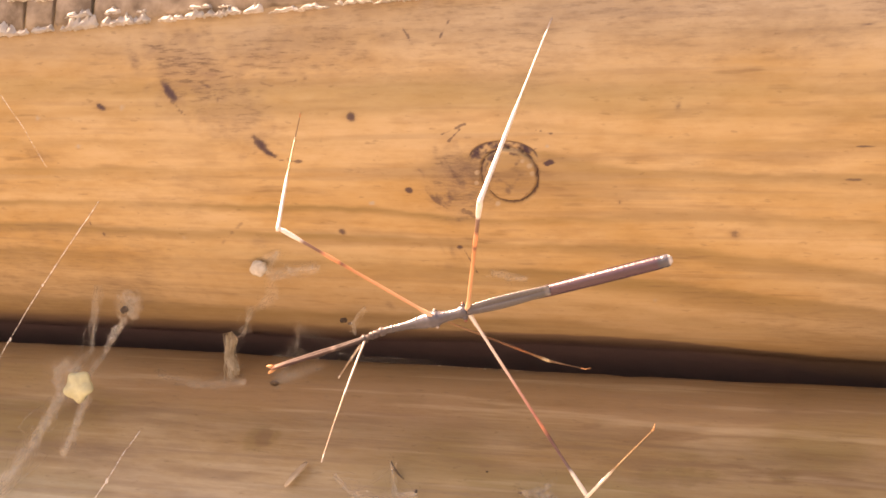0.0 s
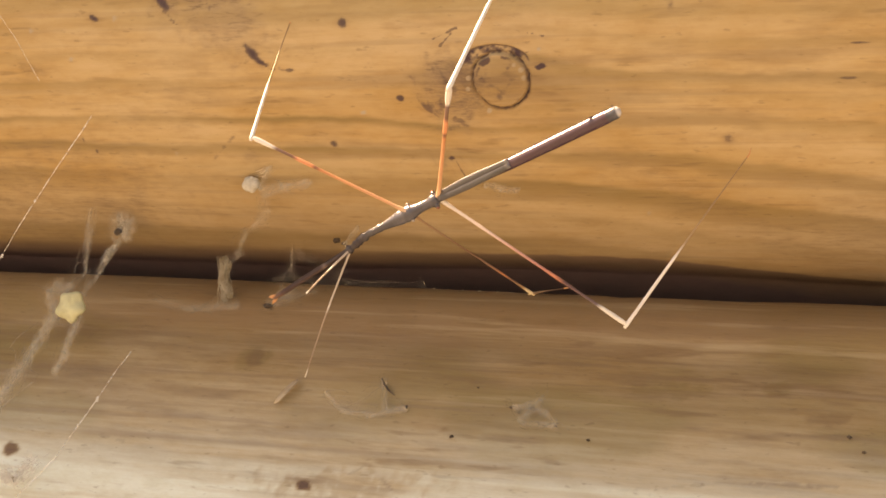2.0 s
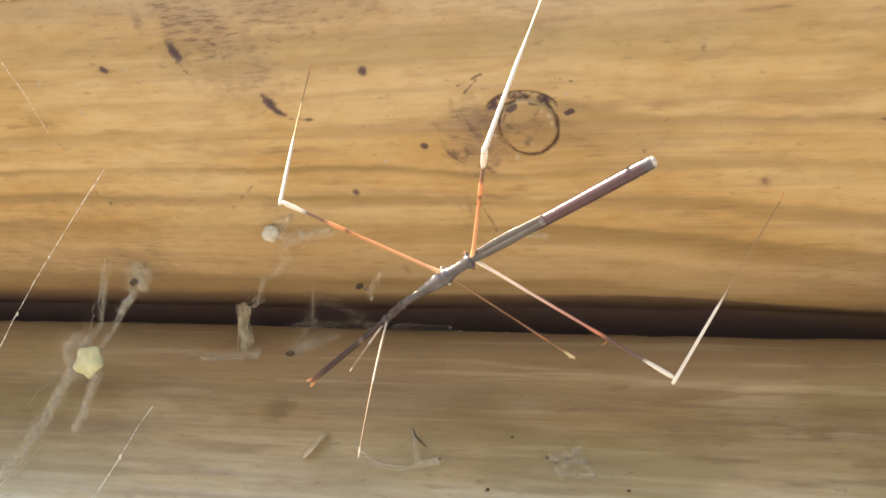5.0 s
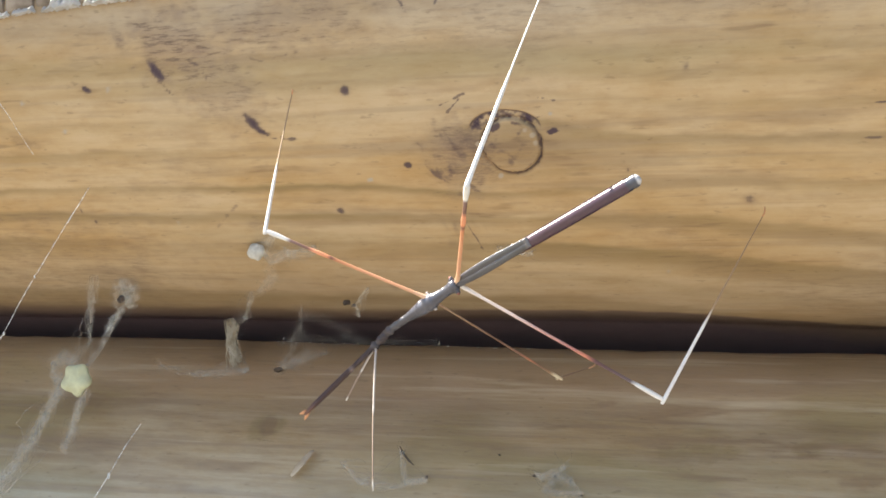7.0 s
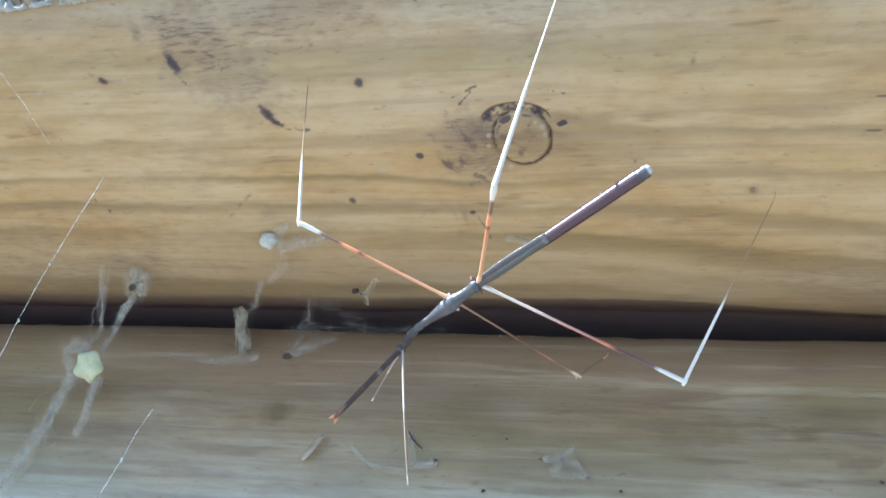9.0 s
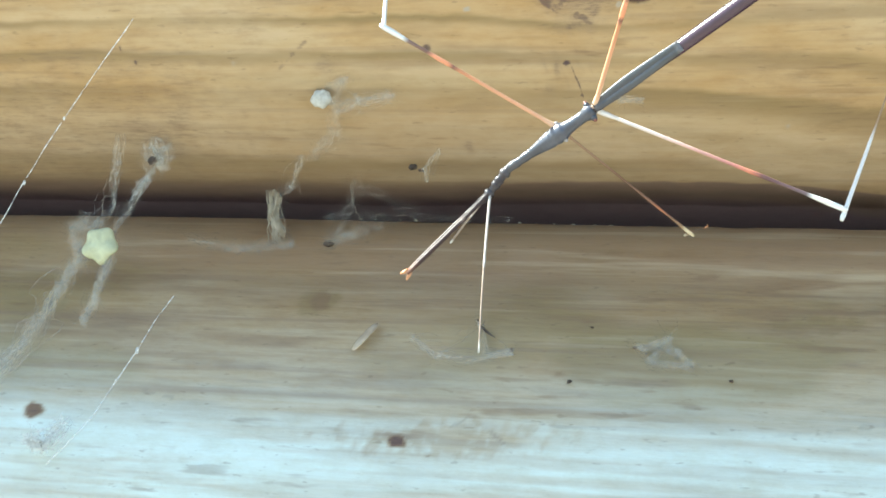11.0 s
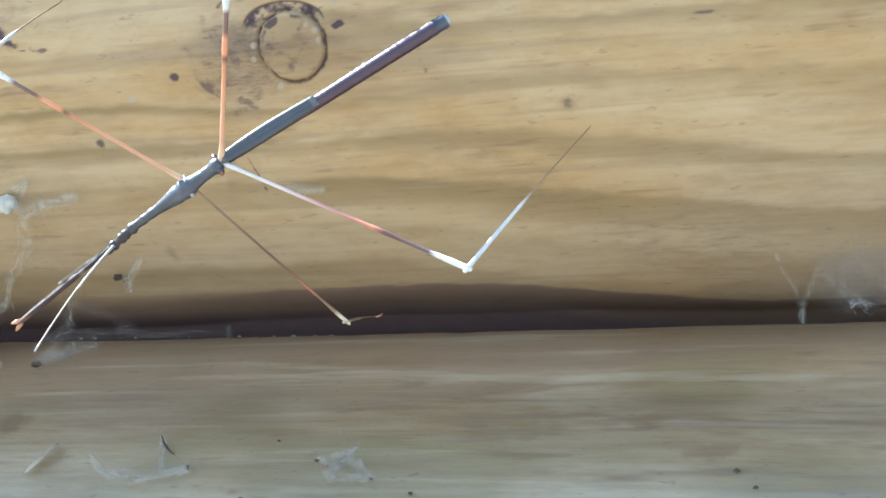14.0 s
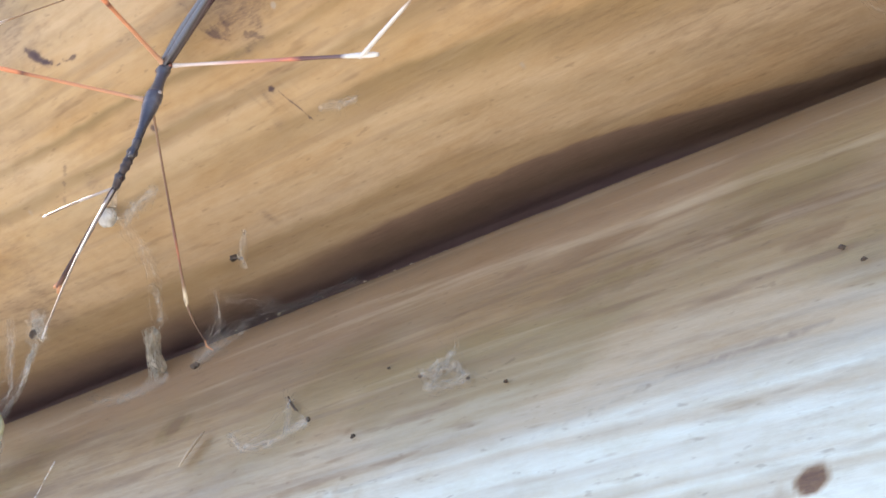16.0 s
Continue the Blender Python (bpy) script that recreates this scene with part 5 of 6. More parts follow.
def motions():
    rows = {
        "body": [
            (0, pose(-0.00647, -0.00775, -0.01888, -90.9, 14.5, 176.2)),
            (0.3, pose(-0.00726, -0.00746, -0.01772, -92.0, 15.7, 172.6)),
            (0.5, pose(-0.00789, -0.00719, -0.01794, -91.5, 17.9, 175.1)),
            (0.8, pose(-0.00742, -0.00745, -0.01752, -93.2, 18.7, 170.1)),
            (1, pose(-0.00818, -0.00693, -0.01779, -92.5, 21.9, 173.2)),
            (1.5, pose(-0.00898, -0.00734, -0.01758, -95.3, 22.3, 166.2)),
            (2, pose(-0.00888, -0.00710, -0.01733, -94.6, 24.1, 168.8)),
            (2.5, pose(-0.00922, -0.00738, -0.01782, -95.8, 25.0, 166.4)),
            (3, pose(-0.00884, -0.00703, -0.01805, -95.4, 24.8, 167.3)),
            (3.5, pose(-0.00893, -0.00721, -0.01800, -96.5, 25.6, 165.3)),
            (4, pose(-0.00891, -0.00683, -0.01790, -97.2, 26.7, 164.4)),
            (6.5, pose(-0.00832, -0.00697, -0.01819, -96.8, 30.9, 166.9)),
            (7, pose(-0.00831, -0.00737, -0.01829, -98.5, 29.3, 163.1)),
            (7.5, pose(-0.00788, -0.00729, -0.01809, -97.1, 30.4, 166.2)),
            (8.5, pose(-0.00735, -0.00741, -0.01974, -98.7, 31.7, 163.8)),
            (9, pose(-0.00722, -0.00755, -0.01980, -99.2, 31.3, 162.7)),
            (9.5, pose(-0.00730, -0.00723, -0.01936, -98.6, 32.8, 164.5)),
            (10, pose(-0.00761, -0.00716, -0.01918, -98.9, 34.6, 164.6)),
            (10.2, pose(-0.00733, -0.00726, -0.01917, -97.4, 33.9, 166.8)),
            (12.5, pose(-0.00705, -0.01008, -0.01807, -100.0, 25.2, 157.6)),
            (13, pose(-0.00639, -0.00937, -0.01799, -97.6, 23.4, 161.3)),
            (13.5, pose(-0.00681, -0.00745, -0.01723, -94.0, 30.2, 172.0)),
            (14, pose(-0.00691, -0.00774, -0.01640, -94.9, 28.5, 169.7)),
            (14.5, pose(-0.00762, -0.00688, -0.01517, -91.3, 35.0, 177.8)),
            (15, pose(-0.00996, -0.00344, -0.01298, -75.2, 46.6, -160.1)),
            (15.5, pose(-0.01399, -0.00206, -0.01059, -72.0, 55.4, -158.4)),
            (16, pose(-0.01982, 0.00089, -0.00618, -11.0, 63.6, -99.9)),
        ],
        "abdomen": [
            (0, pose(0.00000, 0.00000, 0.00000, 0.1, -0.5, -179.2)),
            (0.3, pose(0.00000, 0.00000, 0.00000, 0.1, -3.5, -179.0)),
            (0.5, pose(-0.00000, 0.00000, 0.00000, -0.0, -8.2, 179.6)),
            (0.8, pose(0.00000, 0.00000, -0.00000, 0.1, -3.6, -179.6)),
            (1, pose(0.00000, 0.00000, 0.00000, -0.3, -7.5, 177.4)),
            (1.5, pose(0.00000, 0.00000, 0.00000, -0.6, 0.6, 177.3)),
            (2, pose(-0.00000, 0.00000, -0.00000, -0.4, -4.5, 177.6)),
            (2.5, pose(0.00000, 0.00000, -0.00000, -0.7, -4.4, 176.7)),
            (3, pose(0.00000, -0.00000, 0.00000, -0.6, -4.6, 177.2)),
            (3.5, pose(0.00000, 0.00000, 0.00000, -0.8, -2.5, 176.6)),
            (4, pose(0.00000, 0.00000, 0.00000, -1.1, -2.8, 175.6)),
            (6.5, pose(0.00000, 0.00000, 0.00000, -0.9, -2.5, 175.3)),
            (7, pose(0.00000, -0.00000, 0.00000, -0.9, 1.7, 176.5)),
            (7.5, pose(-0.00000, -0.00000, 0.00000, -0.7, -0.9, 176.8)),
            (8.5, pose(0.00000, -0.00000, -0.00000, -0.7, -0.8, 177.3)),
            (9, pose(0.00000, 0.00000, 0.00000, -0.4, 0.6, 178.4)),
            (9.5, pose(0.00000, 0.00000, 0.00000, -0.7, -1.6, 177.2)),
            (10, pose(0.00000, 0.00000, 0.00000, -0.8, -1.7, 176.5)),
            (10.2, pose(-0.00000, 0.00000, 0.00000, -0.4, -2.2, 177.8)),
            (12.5, pose(-0.00000, -0.00000, 0.00000, 1.4, 20.3, -175.9)),
            (13, pose(-0.00000, 0.00000, -0.00000, 1.5, 19.3, -175.0)),
            (13.5, pose(0.00000, 0.00000, 0.00000, -0.1, 8.1, 179.4)),
            (14, pose(-0.00000, -0.00000, 0.00000, 0.7, 15.3, -175.7)),
            (14.5, pose(0.00000, -0.00000, -0.00000, 0.0, 6.5, -178.6)),
            (15, pose(0.00000, 0.00000, -0.00000, 3.2, -15.4, 166.4)),
            (15.5, pose(0.00000, 0.00000, 0.00000, 5.7, -15.7, 151.9)),
            (16, pose(0.00000, -0.00000, 0.00000, 25.6, -19.8, 104.8)),
        ],
        "pronotum": [
            (0, pose(0.01073, -0.00000, 0.00000, -0.4, 8.9, 6.5)),
            (0.3, pose(0.01045, 0.00000, 0.00000, -1.5, -2.0, 11.9)),
            (0.5, pose(0.01053, 0.00000, 0.00000, -0.8, 8.3, 10.0)),
            (0.8, pose(0.01041, 0.00000, 0.00000, -1.8, 0.9, 10.8)),
            (1, pose(0.01070, -0.00000, 0.00000, -0.4, 12.4, 3.4)),
            (1.5, pose(0.01050, 0.00000, 0.00000, -1.5, -1.0, 6.6)),
            (2, pose(0.01049, 0.00000, -0.00000, -2.1, 3.8, 11.5)),
            (2.5, pose(0.01044, 0.00000, 0.00000, -2.9, -3.7, 13.6)),
            (3, pose(0.01043, -0.00000, 0.00000, -2.0, -1.7, 9.9)),
            (3.5, pose(0.01048, 0.00000, 0.00000, -2.0, -7.7, 9.0)),
            (4, pose(0.01043, 0.00000, 0.00000, -2.1, -9.5, 8.7)),
            (6.5, pose(0.01046, -0.00000, 0.00000, -3.0, -5.0, 15.6)),
            (7, pose(0.01047, -0.00000, 0.00000, -3.1, -6.5, 12.4)),
            (7.5, pose(0.01037, -0.00000, 0.00000, -4.9, -12.1, 24.7)),
            (8.5, pose(0.01055, 0.00000, -0.00000, -3.8, 3.2, 15.5)),
            (9, pose(0.01046, 0.00000, -0.00000, -4.5, -1.4, 17.7)),
            (9.5, pose(0.01048, 0.00000, 0.00000, -3.8, -5.0, 17.0)),
            (10, pose(0.01040, 0.00000, 0.00000, -4.0, -7.6, 18.8)),
            (10.2, pose(0.01045, -0.00000, 0.00000, -4.0, -4.6, 21.8)),
            (12.5, pose(0.01150, 0.00000, 0.00000, -3.2, -2.3, 9.0)),
            (13, pose(0.01150, 0.00000, 0.00000, -3.4, 2.5, 11.1)),
            (13.5, pose(0.01151, 0.00000, 0.00000, 0.1, 14.8, -0.8)),
            (14, pose(0.01070, -0.00000, 0.00000, -0.6, 4.6, 3.7)),
            (14.5, pose(0.01058, 0.00000, -0.00000, -0.1, 3.9, 2.9)),
            (15, pose(0.01039, -0.00000, 0.00000, -1.3, 9.7, -5.7)),
            (15.5, pose(0.01062, 0.00000, 0.00000, 3.1, -10.4, 13.7)),
            (16, pose(0.01062, -0.00000, 0.00000, -15.1, 12.0, -35.9)),
        ],
        "forelegs": [
            (0, pose(0.01359, 0.00033, -0.00045, -0.4, -16.8, 6.3)),
            (0.3, pose(0.01327, 0.00059, 0.00010, -1.1, -14.2, 8.7)),
            (0.5, pose(0.01322, 0.00047, -0.00040, -0.6, -8.7, 7.9)),
            (0.8, pose(0.01308, 0.00051, -0.00004, -1.4, -12.2, 8.3)),
            (1, pose(0.01353, 0.00017, -0.00062, -0.7, -8.5, 6.8)),
            (1.5, pose(0.01342, 0.00034, 0.00005, -1.6, -11.3, 7.2)),
            (2, pose(0.01327, 0.00057, -0.00019, -1.4, -7.4, 7.8)),
            (2.5, pose(0.01311, 0.00065, 0.00018, -1.8, -5.6, 8.2)),
            (3, pose(0.01318, 0.00048, 0.00008, -2.2, -9.5, 11.1)),
            (3.5, pose(0.01328, 0.00044, 0.00038, -2.7, -13.0, 11.7)),
            (4, pose(0.01328, 0.00043, 0.00048, -2.7, -16.2, 11.3)),
            (6.5, pose(0.01320, 0.00077, 0.00025, -2.0, -13.1, 10.3)),
            (7, pose(0.01329, 0.00062, 0.00033, -3.5, -17.0, 14.1)),
            (7.5, pose(0.01278, 0.00111, 0.00057, -2.5, -12.1, 12.1)),
            (8.5, pose(0.01335, 0.00078, -0.00016, -3.2, -15.8, 13.7)),
            (9, pose(0.01312, 0.00085, 0.00007, -3.7, -18.3, 14.6)),
            (9.5, pose(0.01321, 0.00083, 0.00025, -3.3, -19.6, 14.7)),
            (10, pose(0.01302, 0.00090, 0.00037, -3.2, -18.7, 14.8)),
            (10.2, pose(0.01304, 0.00103, 0.00023, -2.8, -17.3, 14.9)),
            (12.5, pose(0.01474, 0.00051, 0.00013, -6.3, -31.8, 18.2)),
            (13, pose(0.01465, 0.00062, -0.00014, -5.2, -29.6, 17.5)),
            (13.5, pose(0.01421, -0.00004, -0.00072, -1.3, -11.4, 11.1)),
            (14, pose(0.01358, 0.00018, -0.00023, -1.6, -11.6, 10.4)),
            (14.5, pose(0.01327, 0.00014, -0.00018, 0.4, 15.7, -11.8)),
            (15, pose(0.01296, -0.00025, -0.00044, -4.6, 27.2, -19.5)),
            (15.5, pose(0.01325, 0.00064, 0.00049, -5.2, 15.7, -25.6)),
            (16, pose(0.01396, -0.00242, -0.00088, -20.1, 15.4, -51.6)),
        ],
        "antenna_a": [
            (0, pose(0.01359, 0.00033, -0.00045, -2.1, 24.2, 31.5)),
            (0.3, pose(0.01327, 0.00059, 0.00010, -3.5, 5.8, 28.5)),
            (0.5, pose(0.01322, 0.00047, -0.00040, -2.1, -0.2, 26.0)),
            (0.8, pose(0.01308, 0.00051, -0.00004, -4.1, -12.1, 25.9)),
            (1, pose(0.01353, 0.00017, -0.00062, -2.8, -14.8, 26.1)),
            (1.5, pose(0.01342, 0.00034, 0.00005, -6.1, -27.4, 27.5)),
            (2, pose(0.01327, 0.00057, -0.00019, -5.2, -25.9, 29.1)),
            (2.5, pose(0.01311, 0.00065, 0.00018, -6.4, -26.1, 30.5)),
            (3, pose(0.01318, 0.00048, 0.00008, -6.5, -24.7, 33.2)),
            (3.5, pose(0.01328, 0.00044, 0.00038, -7.2, -21.0, 33.0)),
            (4, pose(0.01328, 0.00043, 0.00048, -6.9, -21.9, 29.3)),
            (6.5, pose(0.01320, 0.00077, 0.00025, -4.7, -1.1, 24.9)),
            (7, pose(0.01329, 0.00062, 0.00033, -7.2, -8.9, 29.5)),
            (7.5, pose(0.01278, 0.00111, 0.00057, -4.4, -1.5, 21.8)),
            (8.5, pose(0.01335, 0.00078, -0.00016, -6.1, -13.8, 26.8)),
            (9, pose(0.01312, 0.00085, 0.00007, -6.5, -9.7, 26.5)),
            (9.5, pose(0.01321, 0.00083, 0.00025, -4.8, -4.3, 21.4)),
            (10, pose(0.01302, 0.00090, 0.00037, -2.6, 3.9, 11.5)),
            (10.2, pose(0.01304, 0.00103, 0.00023, -2.7, 11.8, 13.4)),
            (12.5, pose(0.01474, 0.00051, 0.00013, -5.1, 13.3, 12.5)),
            (13, pose(0.01465, 0.00062, -0.00014, -4.8, 10.1, 14.8)),
            (13.5, pose(0.01421, -0.00004, -0.00072, -0.3, 11.8, 2.3)),
            (14, pose(0.01358, 0.00018, -0.00023, 0.6, 3.7, -3.5)),
            (14.5, pose(0.01327, 0.00014, -0.00018, 0.7, 11.0, -23.3)),
            (15, pose(0.01296, -0.00025, -0.00044, -10.1, 14.5, -48.1)),
            (15.5, pose(0.01325, 0.00064, 0.00049, -10.8, -0.1, -63.6)),
            (16, pose(0.01396, -0.00242, -0.00088, -26.4, -17.0, -66.1)),
        ],
        "antenna_b": [
            (0, pose(0.01359, 0.00033, -0.00045, -4.3, -36.6, 74.9)),
            (0.3, pose(0.01327, 0.00059, 0.00010, -8.4, -35.3, 78.5)),
            (0.5, pose(0.01322, 0.00047, -0.00040, -5.1, -32.2, 70.8)),
            (0.8, pose(0.01308, 0.00051, -0.00004, -10.5, -34.0, 73.6)),
            (1, pose(0.01353, 0.00017, -0.00062, 6.3, -10.5, 53.9)),
            (1.5, pose(0.01342, 0.00034, 0.00005, 2.6, 1.0, 42.4)),
            (2, pose(0.01327, 0.00057, -0.00019, -0.6, 1.5, 43.4)),
            (2.5, pose(0.01311, 0.00065, 0.00018, -13.8, -37.5, 70.5)),
            (3, pose(0.01318, 0.00048, 0.00008, -11.7, -31.8, 65.4)),
            (3.5, pose(0.01328, 0.00044, 0.00038, -13.1, -30.6, 64.7)),
            (4, pose(0.01328, 0.00043, 0.00048, -14.3, -34.5, 65.3)),
            (6.5, pose(0.01320, 0.00077, 0.00025, -11.1, -24.7, 69.2)),
            (7, pose(0.01329, 0.00062, 0.00033, -14.9, -25.0, 72.9)),
            (7.5, pose(0.01278, 0.00111, 0.00057, -10.9, -10.6, 66.0)),
            (8.5, pose(0.01335, 0.00078, -0.00016, -15.8, -34.3, 80.6)),
            (9, pose(0.01312, 0.00085, 0.00007, -15.9, -29.0, 77.0)),
            (9.5, pose(0.01321, 0.00083, 0.00025, -13.5, -25.7, 74.3)),
            (10, pose(0.01302, 0.00090, 0.00037, -13.1, -27.3, 72.8)),
            (10.2, pose(0.01304, 0.00103, 0.00023, -11.2, -26.9, 71.5)),
            (12.5, pose(0.01474, 0.00051, 0.00013, -7.2, -9.8, 48.4)),
            (13, pose(0.01465, 0.00062, -0.00014, 0.0, 0.0, 47.6)),
            (13.5, pose(0.01421, -0.00004, -0.00072, 14.3, -10.5, 43.4)),
            (14, pose(0.01358, 0.00018, -0.00023, -12.2, -48.2, 73.1)),
            (14.5, pose(0.01327, 0.00014, -0.00018, -1.8, -38.1, 50.6)),
            (15, pose(0.01296, -0.00025, -0.00044, 7.2, -21.0, 26.5)),
            (15.5, pose(0.01325, 0.00064, 0.00049, 4.5, -20.5, 18.5)),
            (16, pose(0.01396, -0.00242, -0.00088, -1.2, -3.3, -2.4)),
        ],
        "femur_a": [
            (0, pose(0.00413, -0.00026, 0.00053, 2.7, -20.5, -44.1)),
            (0.3, pose(0.00393, -0.00043, 0.00039, 4.9, -23.7, -40.8)),
            (0.5, pose(0.00406, -0.00006, 0.00057, 3.4, -20.1, -43.5)),
            (0.8, pose(0.00393, -0.00018, 0.00027, 6.8, -23.6, -44.4)),
            (1, pose(0.00411, -0.00016, 0.00045, 4.8, -20.6, -47.0)),
            (1.5, pose(0.00398, 0.00013, 0.00054, 10.2, -24.2, -50.7)),
            (2, pose(0.00394, 0.00011, 0.00037, 8.3, -23.2, -51.1)),
            (2.5, pose(0.00391, 0.00009, 0.00001, 10.0, -22.5, -52.4)),
            (3, pose(0.00390, 0.00010, 0.00034, 9.4, -21.5, -52.4)),
            (3.5, pose(0.00392, 0.00001, -0.00002, 11.1, -23.7, -54.1)),
            (4, pose(0.00387, -0.00011, 0.00016, 11.9, -24.0, -55.3)),
            (6.5, pose(0.00390, -0.00016, 0.00020, 9.7, -20.0, -57.6)),
            (7, pose(0.00391, -0.00020, 0.00017, 12.6, -21.6, -56.7)),
            (7.5, pose(0.00392, -0.00008, 0.00031, 10.3, -19.7, -58.0)),
            (8.5, pose(0.00394, -0.00011, -0.00002, 12.2, -16.7, -61.1)),
            (9, pose(0.00391, -0.00011, 0.00004, 13.2, -17.0, -61.9)),
            (9.5, pose(0.00396, -0.00013, 0.00011, 12.0, -19.2, -63.7)),
            (10, pose(0.00388, -0.00017, 0.00007, 12.3, -22.0, -68.9)),
            (10.2, pose(0.00389, -0.00026, -0.00000, 10.5, -21.5, -67.1)),
            (12.5, pose(0.00412, -0.00035, -0.00014, 19.1, -27.3, -64.6)),
            (13, pose(0.00410, -0.00024, 0.00010, 15.9, -29.5, -60.9)),
            (13.5, pose(0.00382, -0.00027, 0.00075, 6.8, -28.2, -63.4)),
            (14, pose(0.00399, -0.00050, 0.00017, 9.3, -34.9, -63.3)),
            (14.5, pose(0.00386, -0.00050, 0.00010, 1.9, -32.6, -62.0)),
            (15, pose(0.00388, -0.00026, 0.00062, -15.2, -32.5, -61.8)),
            (15.5, pose(0.00401, -0.00046, -0.00051, -16.5, -44.3, -65.3)),
            (16, pose(0.00403, -0.00086, -0.00036, -39.3, -59.9, -64.3)),
        ],
        "tibia_a": [
            (0, pose(0.01825, -0.01394, 0.00789, 4.5, 36.0, -90.8)),
            (0.3, pose(0.01836, -0.01288, 0.00876, 8.6, 35.1, -94.5)),
            (0.5, pose(0.01824, -0.01352, 0.00773, 5.4, 33.4, -101.2)),
            (0.8, pose(0.01750, -0.01348, 0.00859, 11.0, 33.7, -97.5)),
            (1, pose(0.01744, -0.01444, 0.00780, 7.1, 32.5, -105.7)),
            (1.5, pose(0.01594, -0.01447, 0.00904, 14.5, 34.6, -103.7)),
            (2, pose(0.01593, -0.01475, 0.00856, 11.5, 34.4, -105.5)),
            (2.5, pose(0.01557, -0.01503, 0.00790, 13.2, 32.6, -108.0)),
            (3, pose(0.01567, -0.01517, 0.00793, 12.4, 31.6, -107.5)),
            (3.5, pose(0.01506, -0.01537, 0.00834, 14.4, 32.9, -106.6)),
            (4, pose(0.01465, -0.01568, 0.00858, 14.9, 32.3, -107.9)),
            (6.5, pose(0.01437, -0.01668, 0.00732, 11.4, 30.6, -113.2)),
            (7, pose(0.01446, -0.01629, 0.00781, 15.2, 31.4, -110.7)),
            (7.5, pose(0.01433, -0.01673, 0.00735, 12.3, 30.8, -111.4)),
            (8.5, pose(0.01357, -0.01755, 0.00594, 13.6, 25.9, -111.6)),
            (9, pose(0.01323, -0.01756, 0.00607, 14.9, 26.5, -109.7)),
            (9.5, pose(0.01270, -0.01781, 0.00699, 13.4, 29.5, -110.6)),
            (10, pose(0.01082, -0.01814, 0.00785, 13.5, 33.9, -109.9)),
            (10.2, pose(0.01138, -0.01801, 0.00758, 11.8, 33.4, -109.5)),
            (12.5, pose(0.01201, -0.01694, 0.00936, 25.5, 42.1, -95.7)),
            (13, pose(0.01283, -0.01590, 0.01026, 22.2, 42.2, -93.6)),
            (13.5, pose(0.01198, -0.01656, 0.01053, 9.0, 44.6, -105.9)),
            (14, pose(0.01174, -0.01593, 0.01222, 13.6, 51.0, -98.9)),
            (14.5, pose(0.01207, -0.01594, 0.01128, 2.4, 48.7, -116.3)),
            (15, pose(0.01217, -0.01570, 0.01178, -11.9, 37.4, -143.6)),
            (15.5, pose(0.01028, -0.01408, 0.01410, -6.5, 38.0, -159.3)),
            (16, pose(0.00854, -0.01021, 0.01758, 11.4, 32.8, 169.2)),
        ],
        "femur_b": [
            (0, pose(0.00000, 0.00000, 0.00000, 3.9, -39.2, -126.2)),
            (0.3, pose(0.00000, 0.00000, 0.00000, 7.0, -34.2, -129.7)),
            (0.5, pose(-0.00000, 0.00000, 0.00000, 4.6, -36.9, -130.9)),
            (0.8, pose(0.00000, 0.00000, -0.00000, 8.3, -32.1, -135.9)),
            (1, pose(0.00000, 0.00000, 0.00000, 5.8, -39.9, -138.6)),
            (1.5, pose(0.00000, 0.00000, 0.00000, 10.2, -31.6, -142.9)),
            (2, pose(-0.00000, 0.00000, -0.00000, 8.6, -38.0, -144.0)),
            (2.5, pose(0.00000, 0.00000, -0.00000, 9.6, -36.9, -147.4)),
            (3, pose(0.00000, -0.00000, 0.00000, 8.9, -37.4, -147.9)),
            (3.5, pose(0.00000, 0.00000, 0.00000, 10.4, -34.9, -146.4)),
            (4, pose(0.00000, 0.00000, 0.00000, 10.4, -33.8, -147.9)),
            (6.5, pose(0.00000, 0.00000, 0.00000, 8.0, -36.4, -150.1)),
            (7, pose(0.00000, -0.00000, 0.00000, 9.9, -35.7, -153.3)),
            (7.5, pose(-0.00000, -0.00000, 0.00000, 8.6, -37.6, -150.8)),
            (8.5, pose(0.00000, -0.00000, -0.00000, 8.8, -36.1, -154.6)),
            (9, pose(0.00000, 0.00000, 0.00000, 9.2, -33.7, -154.4)),
            (9.5, pose(0.00000, 0.00000, 0.00000, 8.6, -34.7, -152.3)),
            (10, pose(0.00000, 0.00000, 0.00000, 8.3, -27.3, -148.3)),
            (10.2, pose(-0.00000, 0.00000, 0.00000, 7.2, -28.3, -148.4)),
            (12.5, pose(-0.00000, -0.00000, 0.00000, 11.3, -8.8, -149.2)),
            (13, pose(-0.00000, 0.00000, -0.00000, 10.4, -3.7, -144.2)),
            (13.5, pose(0.00000, 0.00000, 0.00000, 4.5, -22.6, -145.1)),
            (14, pose(-0.00000, -0.00000, 0.00000, 7.0, -28.1, -139.9)),
            (14.5, pose(0.00000, -0.00000, -0.00000, 1.8, -38.9, -131.8)),
            (15, pose(0.00000, 0.00000, -0.00000, -20.0, -63.2, -121.5)),
            (15.5, pose(0.00000, 0.00000, 0.00000, -16.9, -71.2, -137.8)),
            (16, pose(0.00000, -0.00000, -0.00000, 72.6, -73.7, 69.2)),
        ],
        "tibia_b": [
            (0, pose(-0.00760, -0.01037, 0.01050, 4.0, 32.3, -111.8)),
            (0.3, pose(-0.00885, -0.01067, 0.00943, 7.7, 34.2, -112.2)),
            (0.5, pose(-0.00875, -0.01010, 0.01004, 4.9, 33.2, -116.9)),
